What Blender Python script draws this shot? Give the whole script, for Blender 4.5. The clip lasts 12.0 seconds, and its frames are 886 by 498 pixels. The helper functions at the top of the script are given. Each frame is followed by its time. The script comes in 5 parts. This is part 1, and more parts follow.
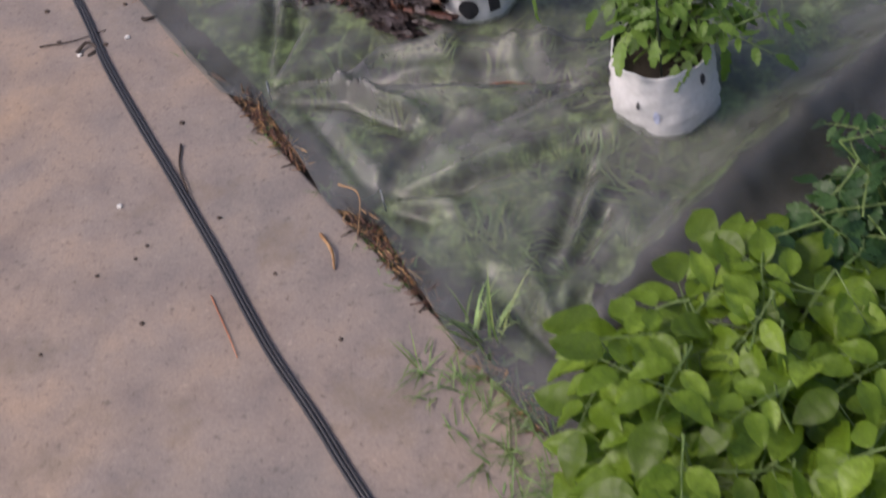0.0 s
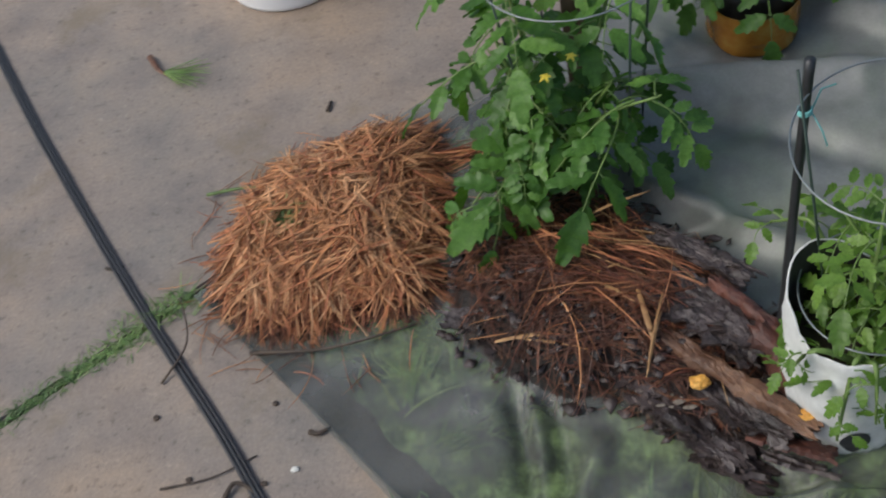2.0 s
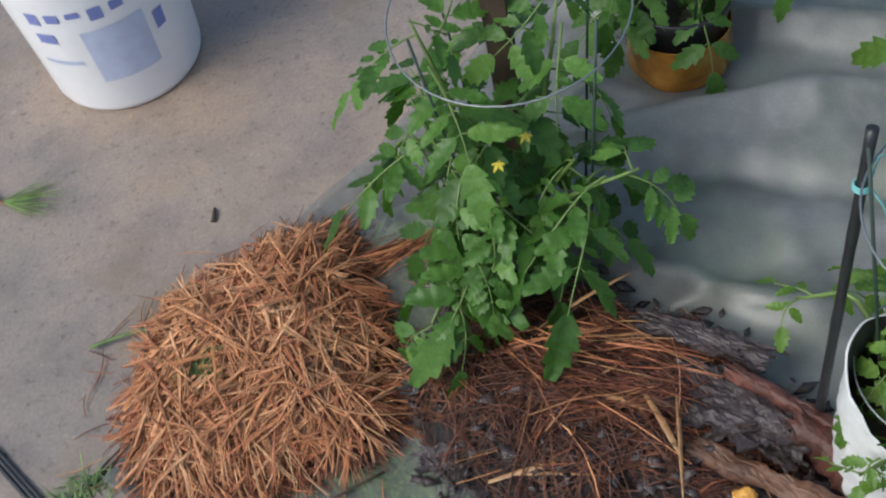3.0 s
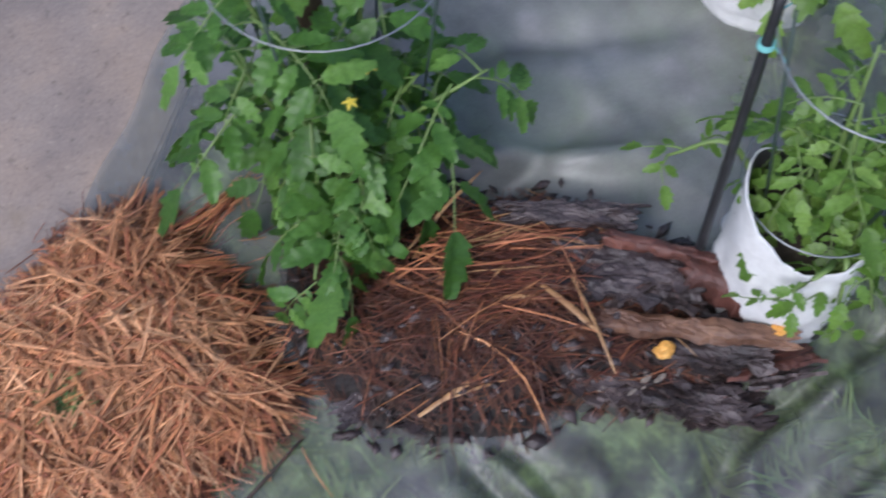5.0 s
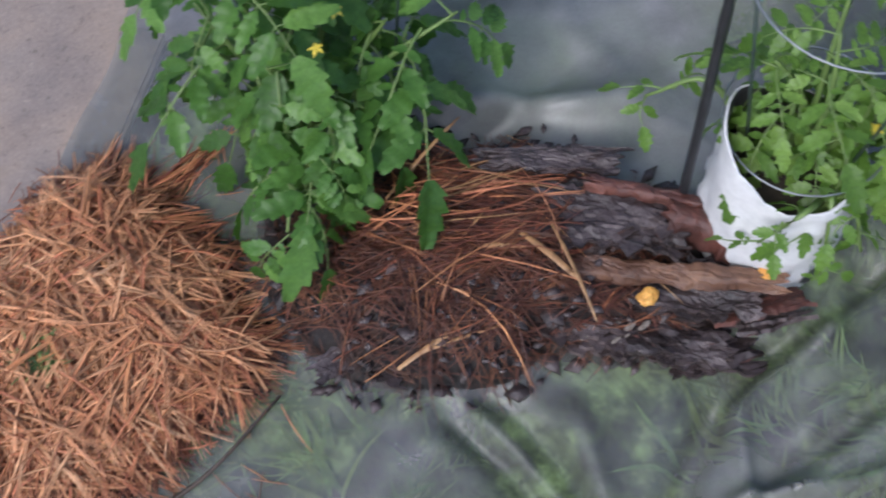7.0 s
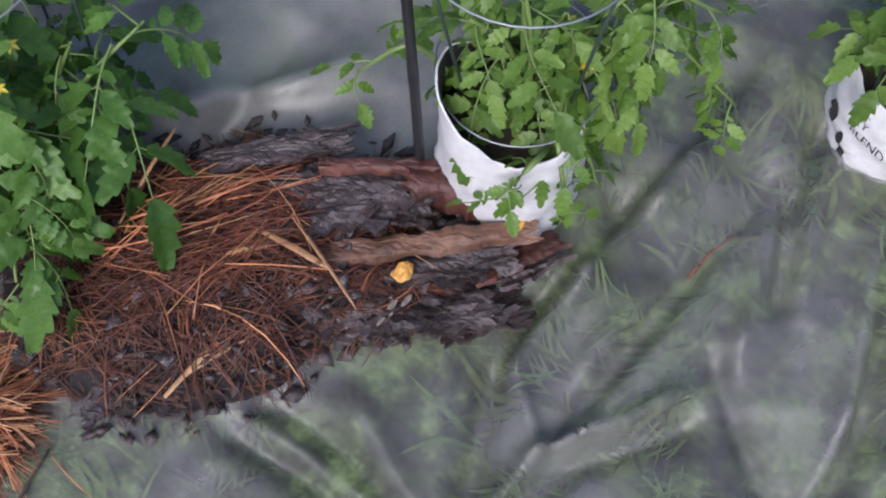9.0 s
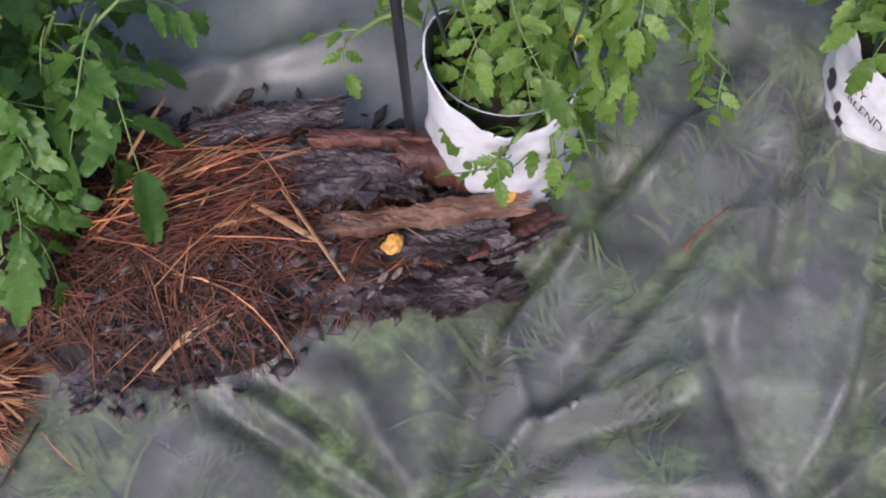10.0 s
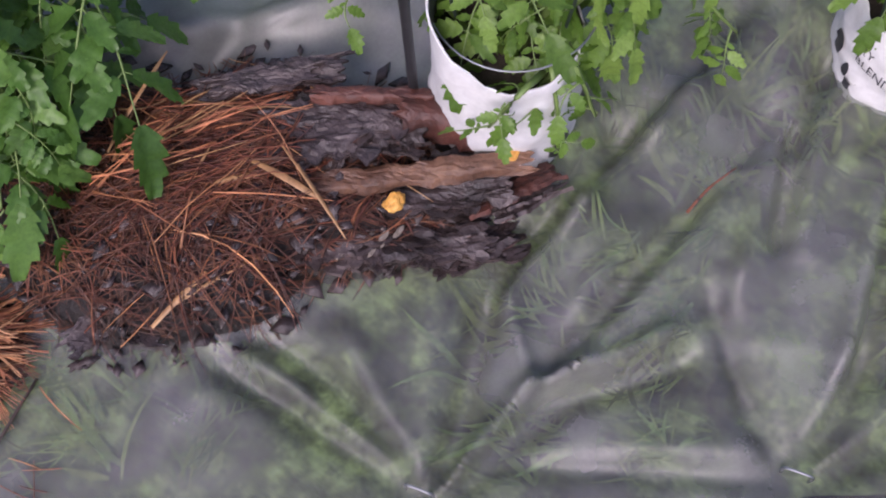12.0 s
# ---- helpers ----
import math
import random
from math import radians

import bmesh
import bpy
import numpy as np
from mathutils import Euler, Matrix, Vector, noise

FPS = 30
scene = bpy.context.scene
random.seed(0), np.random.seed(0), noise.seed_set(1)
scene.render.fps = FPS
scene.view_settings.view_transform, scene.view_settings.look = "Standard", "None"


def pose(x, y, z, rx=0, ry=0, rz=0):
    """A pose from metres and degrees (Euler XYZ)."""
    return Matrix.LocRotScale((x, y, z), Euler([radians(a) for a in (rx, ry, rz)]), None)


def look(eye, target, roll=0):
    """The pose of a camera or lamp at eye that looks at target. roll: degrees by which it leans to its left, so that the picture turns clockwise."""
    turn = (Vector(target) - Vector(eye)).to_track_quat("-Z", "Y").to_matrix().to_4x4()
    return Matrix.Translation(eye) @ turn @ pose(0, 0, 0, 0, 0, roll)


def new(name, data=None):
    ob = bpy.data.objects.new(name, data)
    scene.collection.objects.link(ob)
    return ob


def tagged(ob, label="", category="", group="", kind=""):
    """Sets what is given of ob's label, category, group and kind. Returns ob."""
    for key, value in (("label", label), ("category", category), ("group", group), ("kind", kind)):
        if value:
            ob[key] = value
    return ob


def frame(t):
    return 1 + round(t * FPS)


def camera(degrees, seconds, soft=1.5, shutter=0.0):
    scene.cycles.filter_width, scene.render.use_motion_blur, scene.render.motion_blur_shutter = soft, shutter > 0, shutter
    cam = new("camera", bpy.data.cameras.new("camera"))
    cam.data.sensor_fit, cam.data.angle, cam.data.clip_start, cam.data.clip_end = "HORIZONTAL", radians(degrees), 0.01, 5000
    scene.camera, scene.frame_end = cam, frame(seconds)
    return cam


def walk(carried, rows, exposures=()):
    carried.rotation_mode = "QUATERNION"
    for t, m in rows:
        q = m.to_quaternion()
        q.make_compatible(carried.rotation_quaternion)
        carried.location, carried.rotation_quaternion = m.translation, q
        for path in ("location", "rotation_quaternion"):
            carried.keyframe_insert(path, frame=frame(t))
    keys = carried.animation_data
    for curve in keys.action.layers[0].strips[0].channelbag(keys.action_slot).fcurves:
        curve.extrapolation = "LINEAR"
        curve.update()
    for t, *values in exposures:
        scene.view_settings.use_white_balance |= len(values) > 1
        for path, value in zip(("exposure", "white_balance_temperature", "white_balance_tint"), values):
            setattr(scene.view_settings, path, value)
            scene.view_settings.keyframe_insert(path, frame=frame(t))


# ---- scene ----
cam = camera(38.0, 12.0, soft=2.0, shutter=0.25)
PATH = [
    (0, (0.34, 0.5, 1.59), (-0.023, 1.789, 0.105), -14.9),
    (0.5, (0.141, 0.783, 1.632), (-0.1261, 2.1, 0.1503), -12.6),
    (1, (-0.052, 1.079, 1.605), (-0.3, 2.337, 0.07053), -12.3),
    (1.3, (-0.153, 1.217, 1.592), (-0.5101, 2.533, 0.1292), -15.2),
    (1.5, (-0.175, 1.353, 1.541), (-0.6052, 2.637, 0.06909), -18.4),
    (2, (-0.323, 1.599, 1.529), (-0.5445, 2.868, -0.000589), -15.4),
    (2.5, (-0.403, 1.805, 1.503), (-0.43, 2.979, -0.1161), -13.7),
    (3, (-0.488, 1.929, 1.433), (-0.42, 3.15, -0.15), -14.7),
    (4.8, (-0.728, 2.175, 1.482), (-0.11, 2.895, -0.278), -0.9),
    (5, (-0.762, 2.202, 1.477), (-0.189, 2.932, -0.295), -1.3),
    (5.5, (-0.857, 2.252, 1.476), (-0.388, 3.006, -0.316), -2.2),
    (6, (-0.898, 2.278, 1.484), (-0.456, 3.044, -0.31), -1.3),
    (6.5, (-0.857, 2.247, 1.469), (-0.378, 3.003, -0.32), -1.6),
    (7, (-0.712, 2.164, 1.437), (-0.211, 2.886, -0.36), -5.6),
    (7.5, (-0.624, 2.149, 1.445), (-0.064, 2.716, -0.39), -2.6),
    (7.7, (-0.607, 2.156, 1.456), (-0.029, 2.66, -0.392), -0.2),
    (9.3, (-0.563, 2.113, 1.41), (0.007, 2.612, -0.441), -4.2),
    (9.5, (-0.558, 2.099, 1.403), (0.001, 2.616, -0.447), -5.7),
    (10, (-0.561, 2.105, 1.4), (-0.01, 2.607, -0.456), -5.3),
    (10.5, (-0.562, 2.105, 1.396), (-0.022, 2.6, -0.465), -5.5),
    (11, (-0.567, 2.101, 1.392), (-0.034, 2.594, -0.472), -5.7),
    (11.5, (-0.566, 2.104, 1.388), (-0.045, 2.585, -0.481), -5.4),
    (12, (-0.569, 2.095, 1.384), (-0.052, 2.581, -0.486), -5.6),
]
walk(cam, [(t, look(eye, target, roll)) for t, eye, target, roll in PATH],
     exposures=[(0.0, 0.48, 6600, 22), (1.5, 0.30, 6450, 9), (2.5, 0.36, 6100, 4), (3.0, 0.55, 6050, 6), (5.0, 0.68, 5600, 15), (5.5, 0.77, 6050, 21), (6.5, 0.77, 6050, 22), (7.0, 0.70, 5650, 14), (7.5, 0.70, 5500, 14), (9.5, 0.74, 5950, 24), (12.0, 0.76, 6080, 31)])

# ---- world and light ----
world = bpy.data.worlds.new("overcast_sky")
scene.world = world
world.use_nodes = True
wn = world.node_tree
sky = wn.nodes.new("ShaderNodeTexSky")
sky.sky_type = 'NISHITA'
sky.sun_disc = False
sky.sun_elevation = radians(49)
sky.sun_rotation = radians(-110)
sky.dust_density = 3.0
wn.nodes["Background"].inputs["Strength"].default_value = 0.118
wn.links.new(sky.outputs["Color"], wn.nodes["Background"].inputs["Color"])
sun_data = bpy.data.lights.new("sun", 'SUN')
sun_data.energy = 1.35
sun_data.angle = radians(24)
sun_data.color = (1.0, 0.95, 0.88)
sun = new("sun", sun_data)
sun.matrix_world = look((-4.4, 0.6, 5.4), (0.018, 2.194, 0.0))


# ---- materials ----
def nodes_of(name):
    m = bpy.data.materials.new(name)
    m.use_nodes = True
    t = m.node_tree
    return m, t, t.nodes["Principled BSDF"]


def link(t, a, b):
    t.links.new(a, b)


def ramp_node(t, fac, stops):
    r = t.nodes.new("ShaderNodeValToRGB")
    el = r.color_ramp.elements
    while len(el) < len(stops):
        el.new(0.5)
    for e, (p, c) in zip(el, stops):
        e.position = p
        e.color = (*c, 1.0)
    link(t, fac, r.inputs["Fac"])
    return r.outputs["Color"]


def noise_node(t, scale, detail=4.0, rough=0.55, coord=None, stretch=None):
    n = t.nodes.new("ShaderNodeTexNoise")
    n.inputs["Scale"].default_value = scale
    n.inputs["Detail"].default_value = detail
    n.inputs["Roughness"].default_value = rough
    if coord is None:
        tc = t.nodes.new("ShaderNodeTexCoord")
        coord = tc.outputs["Object"]
    if stretch:
        mp = t.nodes.new("ShaderNodeMapping")
        mp.inputs["Scale"].default_value = stretch
        link(t, coord, mp.inputs["Vector"])
        coord = mp.outputs["Vector"]
    link(t, coord, n.inputs["Vector"])
    return n.outputs["Fac"]


def mix_rgb(t, fac, a, b, mode='MIX'):
    m = t.nodes.new("ShaderNodeMix")
    m.data_type = 'RGBA'
    m.blend_type = mode
    if isinstance(fac, float):
        m.inputs[0].default_value = fac
    else:
        link(t, fac, m.inputs[0])
    for sock, v in ((m.inputs[6], a), (m.inputs[7], b)):
        if isinstance(v, tuple):
            sock.default_value = (*v, 1.0)
        else:
            link(t, v, sock)
    return m.outputs[2]


def bump(t, bsdf, heights):
    last = None
    for h, strength, dist in heights:
        b = t.nodes.new("ShaderNodeBump")
        b.inputs["Strength"].default_value = strength
        b.inputs["Distance"].default_value = dist
        link(t, h, b.inputs["Height"])
        if last is not None:
            link(t, last, b.inputs["Normal"])
        last = b.outputs["Normal"]
    link(t, last, bsdf.inputs["Normal"])


def mat_two_scale(name, dark, mid, light, big, fine, rough, bump_d, stretch=None, spec=0.5, island=False, obj_random=False, hue=0.0):
    """A surface with broad patches and fine grain."""
    m, t, b = nodes_of(name)
    n1 = noise_node(t, big, 3.0, stretch=stretch)
    n2 = noise_node(t, fine, 5.0, 0.65, stretch=stretch)
    c = ramp_node(t, n1, [(0.3, dark), (0.52, mid), (0.75, light)])
    g = ramp_node(t, n2, [(0.3, (0.62, 0.62, 0.62)), (0.7, (1.25, 1.25, 1.25))])
    c = mix_rgb(t, 1.0, c, g, 'MULTIPLY')
    if island or obj_random:
        if island:
            src = t.nodes.new("ShaderNodeNewGeometry").outputs["Random Per Island"]
        else:
            src = t.nodes.new("ShaderNodeObjectInfo").outputs["Random"]
        hsv = t.nodes.new("ShaderNodeHueSaturation")
        mr = t.nodes.new("ShaderNodeMapRange")
        mr.inputs["To Min"].default_value = 0.6
        mr.inputs["To Max"].default_value = 1.35
        link(t, src, mr.inputs["Value"])
        link(t, mr.outputs["Result"], hsv.inputs["Value"])
        if hue:
            mh = t.nodes.new("ShaderNodeMapRange")
            mh.inputs["To Min"].default_value = 0.5 - hue
            mh.inputs["To Max"].default_value = 0.5 + hue
            mult = t.nodes.new("ShaderNodeMath")
            mult.operation = 'FRACT'
            m7 = t.nodes.new("ShaderNodeMath")
            m7.operation = 'MULTIPLY'
            m7.inputs[1].default_value = 7.31
            link(t, src, m7.inputs[0])
            link(t, m7.outputs[0], mult.inputs[0])
            link(t, mult.outputs[0], mh.inputs["Value"])
            link(t, mh.outputs["Result"], hsv.inputs["Hue"])
        link(t, c, hsv.inputs["Color"])
        c = hsv.outputs["Color"]
    link(t, c, b.inputs["Base Color"])
    b.inputs["Roughness"].default_value = rough
    b.inputs["Specular IOR Level"].default_value = spec
    if bump_d:
        bump(t, b, [(n2, 0.6, bump_d)])
    return m


def concrete_material():
    m, t, b = nodes_of("wet_concrete")
    n_big = noise_node(t, 1.6, 4.0, 0.6)
    n_mid = noise_node(t, 9.0, 5.0, 0.6)
    n_fine = noise_node(t, 160.0, 4.0, 0.7)
    n_grit = noise_node(t, 520.0, 2.0, 0.6)
    c = ramp_node(t, n_big, [(0.30, (0.205, 0.182, 0.160)), (0.5, (0.268, 0.216, 0.178)), (0.70, (0.330, 0.238, 0.165))])
    c2 = ramp_node(t, n_mid, [(0.3, (0.76, 0.77, 0.80)), (0.52, (1.0, 1.0, 1.0)), (0.72, (1.20, 1.15, 1.08))])
    n_sp = noise_node(t, 55.0, 4.0, 0.75)
    c2 = mix_rgb(t, 1.0, c2, ramp_node(t, n_sp, [(0.30, (0.55, 0.55, 0.55)), (0.44, (1.0, 1.0, 1.0)), (0.60, (1.0, 1.0, 1.0)), (0.70, (1.28, 1.28, 1.25))]), 'MULTIPLY')
    c = mix_rgb(t, 1.0, c, c2, 'MULTIPLY')
    c3 = ramp_node(t, n_fine, [(0.3, (0.84, 0.84, 0.84)), (0.7, (1.14, 1.14, 1.14))])
    c = mix_rgb(t, 1.0, c, c3, 'MULTIPLY')
    st = noise_node(t, 4.3, 6.0, 0.7)
    stain = ramp_node(t, st, [(0.55, (0.0, 0.0, 0.0)), (0.72, (1.0, 1.0, 1.0))])
    c = mix_rgb(t, stain, c, (0.20, 0.155, 0.105))
    link(t, c, b.inputs["Base Color"])
    r = ramp_node(t, n_mid, [(0.3, (0.42, 0.42, 0.42)), (0.7, (0.72, 0.72, 0.72))])
    link(t, r, b.inputs["Roughness"])
    bump(t, b, [(n_fine, 0.35, 0.002), (n_grit, 0.3, 0.001), (n_mid, 0.2, 0.006)])
    return m


def tarp_material():
    """Smoky translucent plastic sheet: weak transparency, satin gloss, dusty streaks."""
    m, t, b = nodes_of("translucent_plastic_sheet")
    n1 = noise_node(t, 3.0, 4.0, 0.6)
    n2 = noise_node(t, 26.0, 5.0, 0.65)
    n3 = noise_node(t, 240.0, 3.0, 0.6)
    c = ramp_node(t, n1, [(0.3, (0.105, 0.112, 0.098)), (0.5, (0.150, 0.152, 0.142)), (0.72, (0.205, 0.200, 0.198))])
    g = ramp_node(t, n2, [(0.35, (0.84, 0.84, 0.84)), (0.7, (1.15, 1.15, 1.15))])
    c = mix_rgb(t, 1.0, c, g, 'MULTIPLY')
    c = mix_rgb(t, 1.0, c, ramp_node(t, n3, [(0.3, (0.92, 0.92, 0.92)), (0.7, (1.07, 1.07, 1.07))]), 'MULTIPLY')
    link(t, c, b.inputs["Base Color"])
    rr = ramp_node(t, n2, [(0.3, (0.38, 0.38, 0.38)), (0.7, (0.52, 0.52, 0.52))])
    link(t, rr, b.inputs["Roughness"])
    b.inputs["Specular IOR Level"].default_value = 0.85
    bump(t, b, [(n2, 0.10, 0.002), (n3, 0.10, 0.0006)])
    tr = t.nodes.new("ShaderNodeBsdfTransparent")
    tr.inputs["Color"].default_value = (0.93, 0.97, 0.91, 1)
    mx = t.nodes.new("ShaderNodeMixShader")
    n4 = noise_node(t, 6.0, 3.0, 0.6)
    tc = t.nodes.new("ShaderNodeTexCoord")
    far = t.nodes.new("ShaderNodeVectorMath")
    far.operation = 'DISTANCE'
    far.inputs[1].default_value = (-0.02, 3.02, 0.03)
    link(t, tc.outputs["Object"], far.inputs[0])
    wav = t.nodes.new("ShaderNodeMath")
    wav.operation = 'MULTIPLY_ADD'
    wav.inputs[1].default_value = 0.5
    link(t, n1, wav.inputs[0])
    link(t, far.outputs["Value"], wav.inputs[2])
    # paler and less clear towards one point: sky reflection painted into the film
    sky_sheen = ramp_node(t, wav.outputs[0], [(0.40, (1.0, 1.0, 1.0)), (0.85, (0.0, 0.0, 0.0))])
    c = mix_rgb(t, sky_sheen, c, mix_rgb(t, 1.0, c, (1.65, 1.65, 1.72), 'MULTIPLY'))
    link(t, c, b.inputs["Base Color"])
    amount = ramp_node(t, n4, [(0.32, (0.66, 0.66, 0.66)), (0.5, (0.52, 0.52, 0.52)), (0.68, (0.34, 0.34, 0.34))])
    amount = mix_rgb(t, sky_sheen, amount, mix_rgb(t, 1.0, amount, (0.6, 0.6, 0.6), 'MULTIPLY'))
    link(t, amount, mx.inputs[0])
    link(t, b.outputs[0], mx.inputs[1])
    link(t, tr.outputs[0], mx.inputs[2])
    link(t, mx.outputs[0], t.nodes["Material Output"].inputs["Surface"])
    return m


def leaf_material(name, dark, mid, light, gloss=0.42):
    m, t, b = nodes_of(name)
    n1 = noise_node(t, 14.0, 3.0)
    n2 = noise_node(t, 190.0, 3.0, 0.6)
    rnd = t.nodes.new("ShaderNodeNewGeometry").outputs["Random Per Island"]
    add = t.nodes.new("ShaderNodeMath")
    add.operation = 'MULTIPLY_ADD'
    add.inputs[1].default_value = 0.55
    link(t, rnd, add.inputs[0])
    half = t.nodes.new("ShaderNodeMath")
    half.operation = 'MULTIPLY'
    half.inputs[1].default_value = 0.5
    link(t, n1, half.inputs[0])
    link(t, half.outputs[0], add.inputs[2])
    c = ramp_node(t, add.outputs[0], [(0.15, dark), (0.5, mid), (0.85, light)])
    g = ramp_node(t, n2, [(0.35, (0.85, 0.85, 0.85)), (0.65, (1.12, 1.12, 1.12))])
    c = mix_rgb(t, 1.0, c, g, 'MULTIPLY')
    link(t, c, b.inputs["Base Color"])
    b.inputs["Roughness"].default_value = gloss
    b.inputs["Specular IOR Level"].default_value = 0.4
    bump(t, b, [(n2, 0.3, 0.0015)])
    trl = t.nodes.new("ShaderNodeBsdfTranslucent")
    link(t, mix_rgb(t, 1.0, c, (1.2, 1.35, 0.5), 'MULTIPLY'), trl.inputs["Color"])
    mx = t.nodes.new("ShaderNodeMixShader")
    mx.inputs[0].default_value = 0.35
    link(t, b.outputs[0], mx.inputs[1])
    link(t, trl.outputs[0], mx.inputs[2])
    link(t, mx.outputs[0], t.nodes["Material Output"].inputs["Surface"])
    return m


def plain_material(name, color, rough=0.5, metal=0.0, vary=0.15, scale=40.0, spec=0.5):
    m, t, b = nodes_of(name)
    n = noise_node(t, scale, 4.0, 0.6)
    lo = tuple(c * (1 - vary) for c in color)
    hi = tuple(min(1.0, c * (1 + vary)) for c in color)
    link(t, ramp_node(t, n, [(0.3, lo), (0.7, hi)]), b.inputs["Base Color"])
    b.inputs["Roughness"].default_value = rough
    b.inputs["Metallic"].default_value = metal
    b.inputs["Specular IOR Level"].default_value = spec
    bump(t, b, [(n, 0.15, 0.001)])
    return m


M_CONCRETE = concrete_material()
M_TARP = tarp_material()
M_SOIL = mat_two_scale("damp_soil", (0.022, 0.017, 0.012), (0.04, 0.03, 0.02), (0.07, 0.052, 0.035), 6.0, 90.0, 0.85, 0.008)
M_MULCH = mat_two_scale("wet_leaf_mould", (0.006, 0.005, 0.004), (0.013, 0.009, 0.007), (0.030, 0.019, 0.013), 30.0, 160.0, 0.5, 0.010)
M_NEEDLE = mat_two_scale("fresh_pine_straw", (0.33, 0.115, 0.045), (0.49, 0.20, 0.085), (0.68, 0.36, 0.18), 9.0, 80.0, 0.55, 0.0, island=True, hue=0.012)
# far darker than the needles: shade in the heap's gaps put into colour
M_NEEDLE_BED = mat_two_scale("matted_shade_pine_straw", (0.04, 0.014, 0.007), (0.08, 0.028, 0.012), (0.14, 0.052, 0.022), 20.0, 150.0, 0.8, 0.006)
# darker copy of the fresh straw, with the heap's inner shade in its colour
M_NEEDLE_UNDER = mat_two_scale("dark_red_shade_pine_straw", (0.10, 0.030, 0.013), (0.19, 0.062, 0.025), (0.30, 0.115, 0.05), 9.0, 80.0, 0.6, 0.0, island=True, hue=0.012)
M_NEEDLE_OLD = mat_two_scale("old_wet_pine_straw", (0.038, 0.015, 0.009), (0.108, 0.039, 0.020), (0.25, 0.105, 0.052), 10.0, 90.0, 0.42, 0.0, island=True, hue=0.012)
M_STRAW = mat_two_scale("pale_straw", (0.26, 0.13, 0.05), (0.38, 0.21, 0.085), (0.5, 0.31, 0.14), 20.0, 120.0, 0.5, 0.0, island=True)
M_STRAW_FRESH = mat_two_scale("pale_fresh_pine_straw", (0.45, 0.19, 0.08), (0.58, 0.29, 0.135), (0.72, 0.42, 0.22), 12.0, 90.0, 0.5, 0.0, island=True)
M_BARK = mat_two_scale("wet_pine_bark", (0.022, 0.016, 0.014), (0.056, 0.041, 0.038), (0.140, 0.108, 0.102), 16.0, 110.0, 0.24, 0.006)
M_BARK_IN = mat_two_scale("inner_bark", (0.036, 0.014, 0.010), (0.088, 0.031, 0.021), (0.18, 0.068, 0.045), 18.0, 130.0, 0.45, 0.004)
M_WOOD = mat_two_scale("rotten_sapwood", (0.055, 0.026, 0.016), (0.12, 0.058, 0.032), (0.22, 0.115, 0.062), 14.0, 140.0, 0.5, 0.003)
M_KNOT = mat_two_scale("orange_heartwood", (0.5, 0.22, 0.03), (0.68, 0.34, 0.06), (0.8, 0.52, 0.16), 60.0, 200.0, 0.5, 0.003)
M_LICHEN = mat_two_scale("pale_lichen", (0.10, 0.08, 0.06), (0.20, 0.165, 0.13), (0.34, 0.29, 0.23), 60.0, 220.0, 0.8, 0.002)
M_GRASS = mat_two_scale("grass_blades", (0.075, 0.13, 0.035), (0.14, 0.225, 0.06), (0.27, 0.36, 0.12), 8.0, 60.0, 0.5, 0.0, island=True, hue=0.02)
M_GRASS_PALE = mat_two_scale("smothered_grass", (0.09, 0.14, 0.04), (0.16, 0.23, 0.07), (0.27, 0.36, 0.13), 5.0, 60.0, 0.6, 0.0, island=True, hue=0.02)
M_TOMATO = leaf_material("tomato_leaf", (0.038, 0.092, 0.016), (0.080, 0.180, 0.030), (0.155, 0.290, 0.060))
M_TOMATO_YOUNG = leaf_material("young_tomato_leaf", (0.062, 0.125, 0.018), (0.118, 0.218, 0.032), (0.215, 0.335, 0.070))
M_POTATO = leaf_material("potato_leaf", (0.060, 0.108, 0.007), (0.135, 0.225, 0.016), (0.23, 0.345, 0.038), 0.42)
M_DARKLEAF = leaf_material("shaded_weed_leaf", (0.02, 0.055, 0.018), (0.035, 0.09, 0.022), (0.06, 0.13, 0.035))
M_STEM = plain_material("plant_stem", (0.13, 0.20, 0.05), 0.5)
M_WHITE_BAG = plain_material("white_woven_plastic", (0.62, 0.62, 0.605), 0.5, vary=0.10, scale=70.0)
M_WHITE_TUB = plain_material("white_bucket_plastic", (0.86, 0.86, 0.87), 0.32, vary=0.03, scale=20.0)
M_BLACK_PLASTIC = plain_material("black_plastic", (0.018, 0.018, 0.02), 0.42, vary=0.3, scale=90.0)
M_BAG_INSIDE = plain_material("dark_bag_lining", (0.035, 0.033, 0.035), 0.5, vary=0.3)
M_CABLE = plain_material("black_rubber_cable", (0.028, 0.028, 0.032), 0.45, vary=0.25, scale=120.0)
M_WIRE = plain_material("galvanised_wire", (0.30, 0.32, 0.32), 0.5, metal=0.9, vary=0.1)
M_WIRE_DARK = plain_material("green_coated_wire", (0.03, 0.05, 0.04), 0.45, vary=0.2)
M_STAKE = plain_material("black_coated_stake", (0.02, 0.021, 0.023), 0.4, vary=0.3, scale=60.0)
M_STAKE_WOOD = mat_two_scale("dark_wooden_stake", (0.03, 0.02, 0.013), (0.055, 0.036, 0.022), (0.09, 0.06, 0.036), 12.0, 90.0, 0.7, 0.002, stretch=(1, 1, 0.15))
M_TWINE = plain_material("teal_twine", (0.16, 0.42, 0.40), 0.7)
M_FLOWER = plain_material("yellow_flower", (0.75, 0.6, 0.06), 0.6)
M_PRINT_BLUE = plain_material("blue_print", (0.20, 0.24, 0.52), 0.4, vary=0.1)
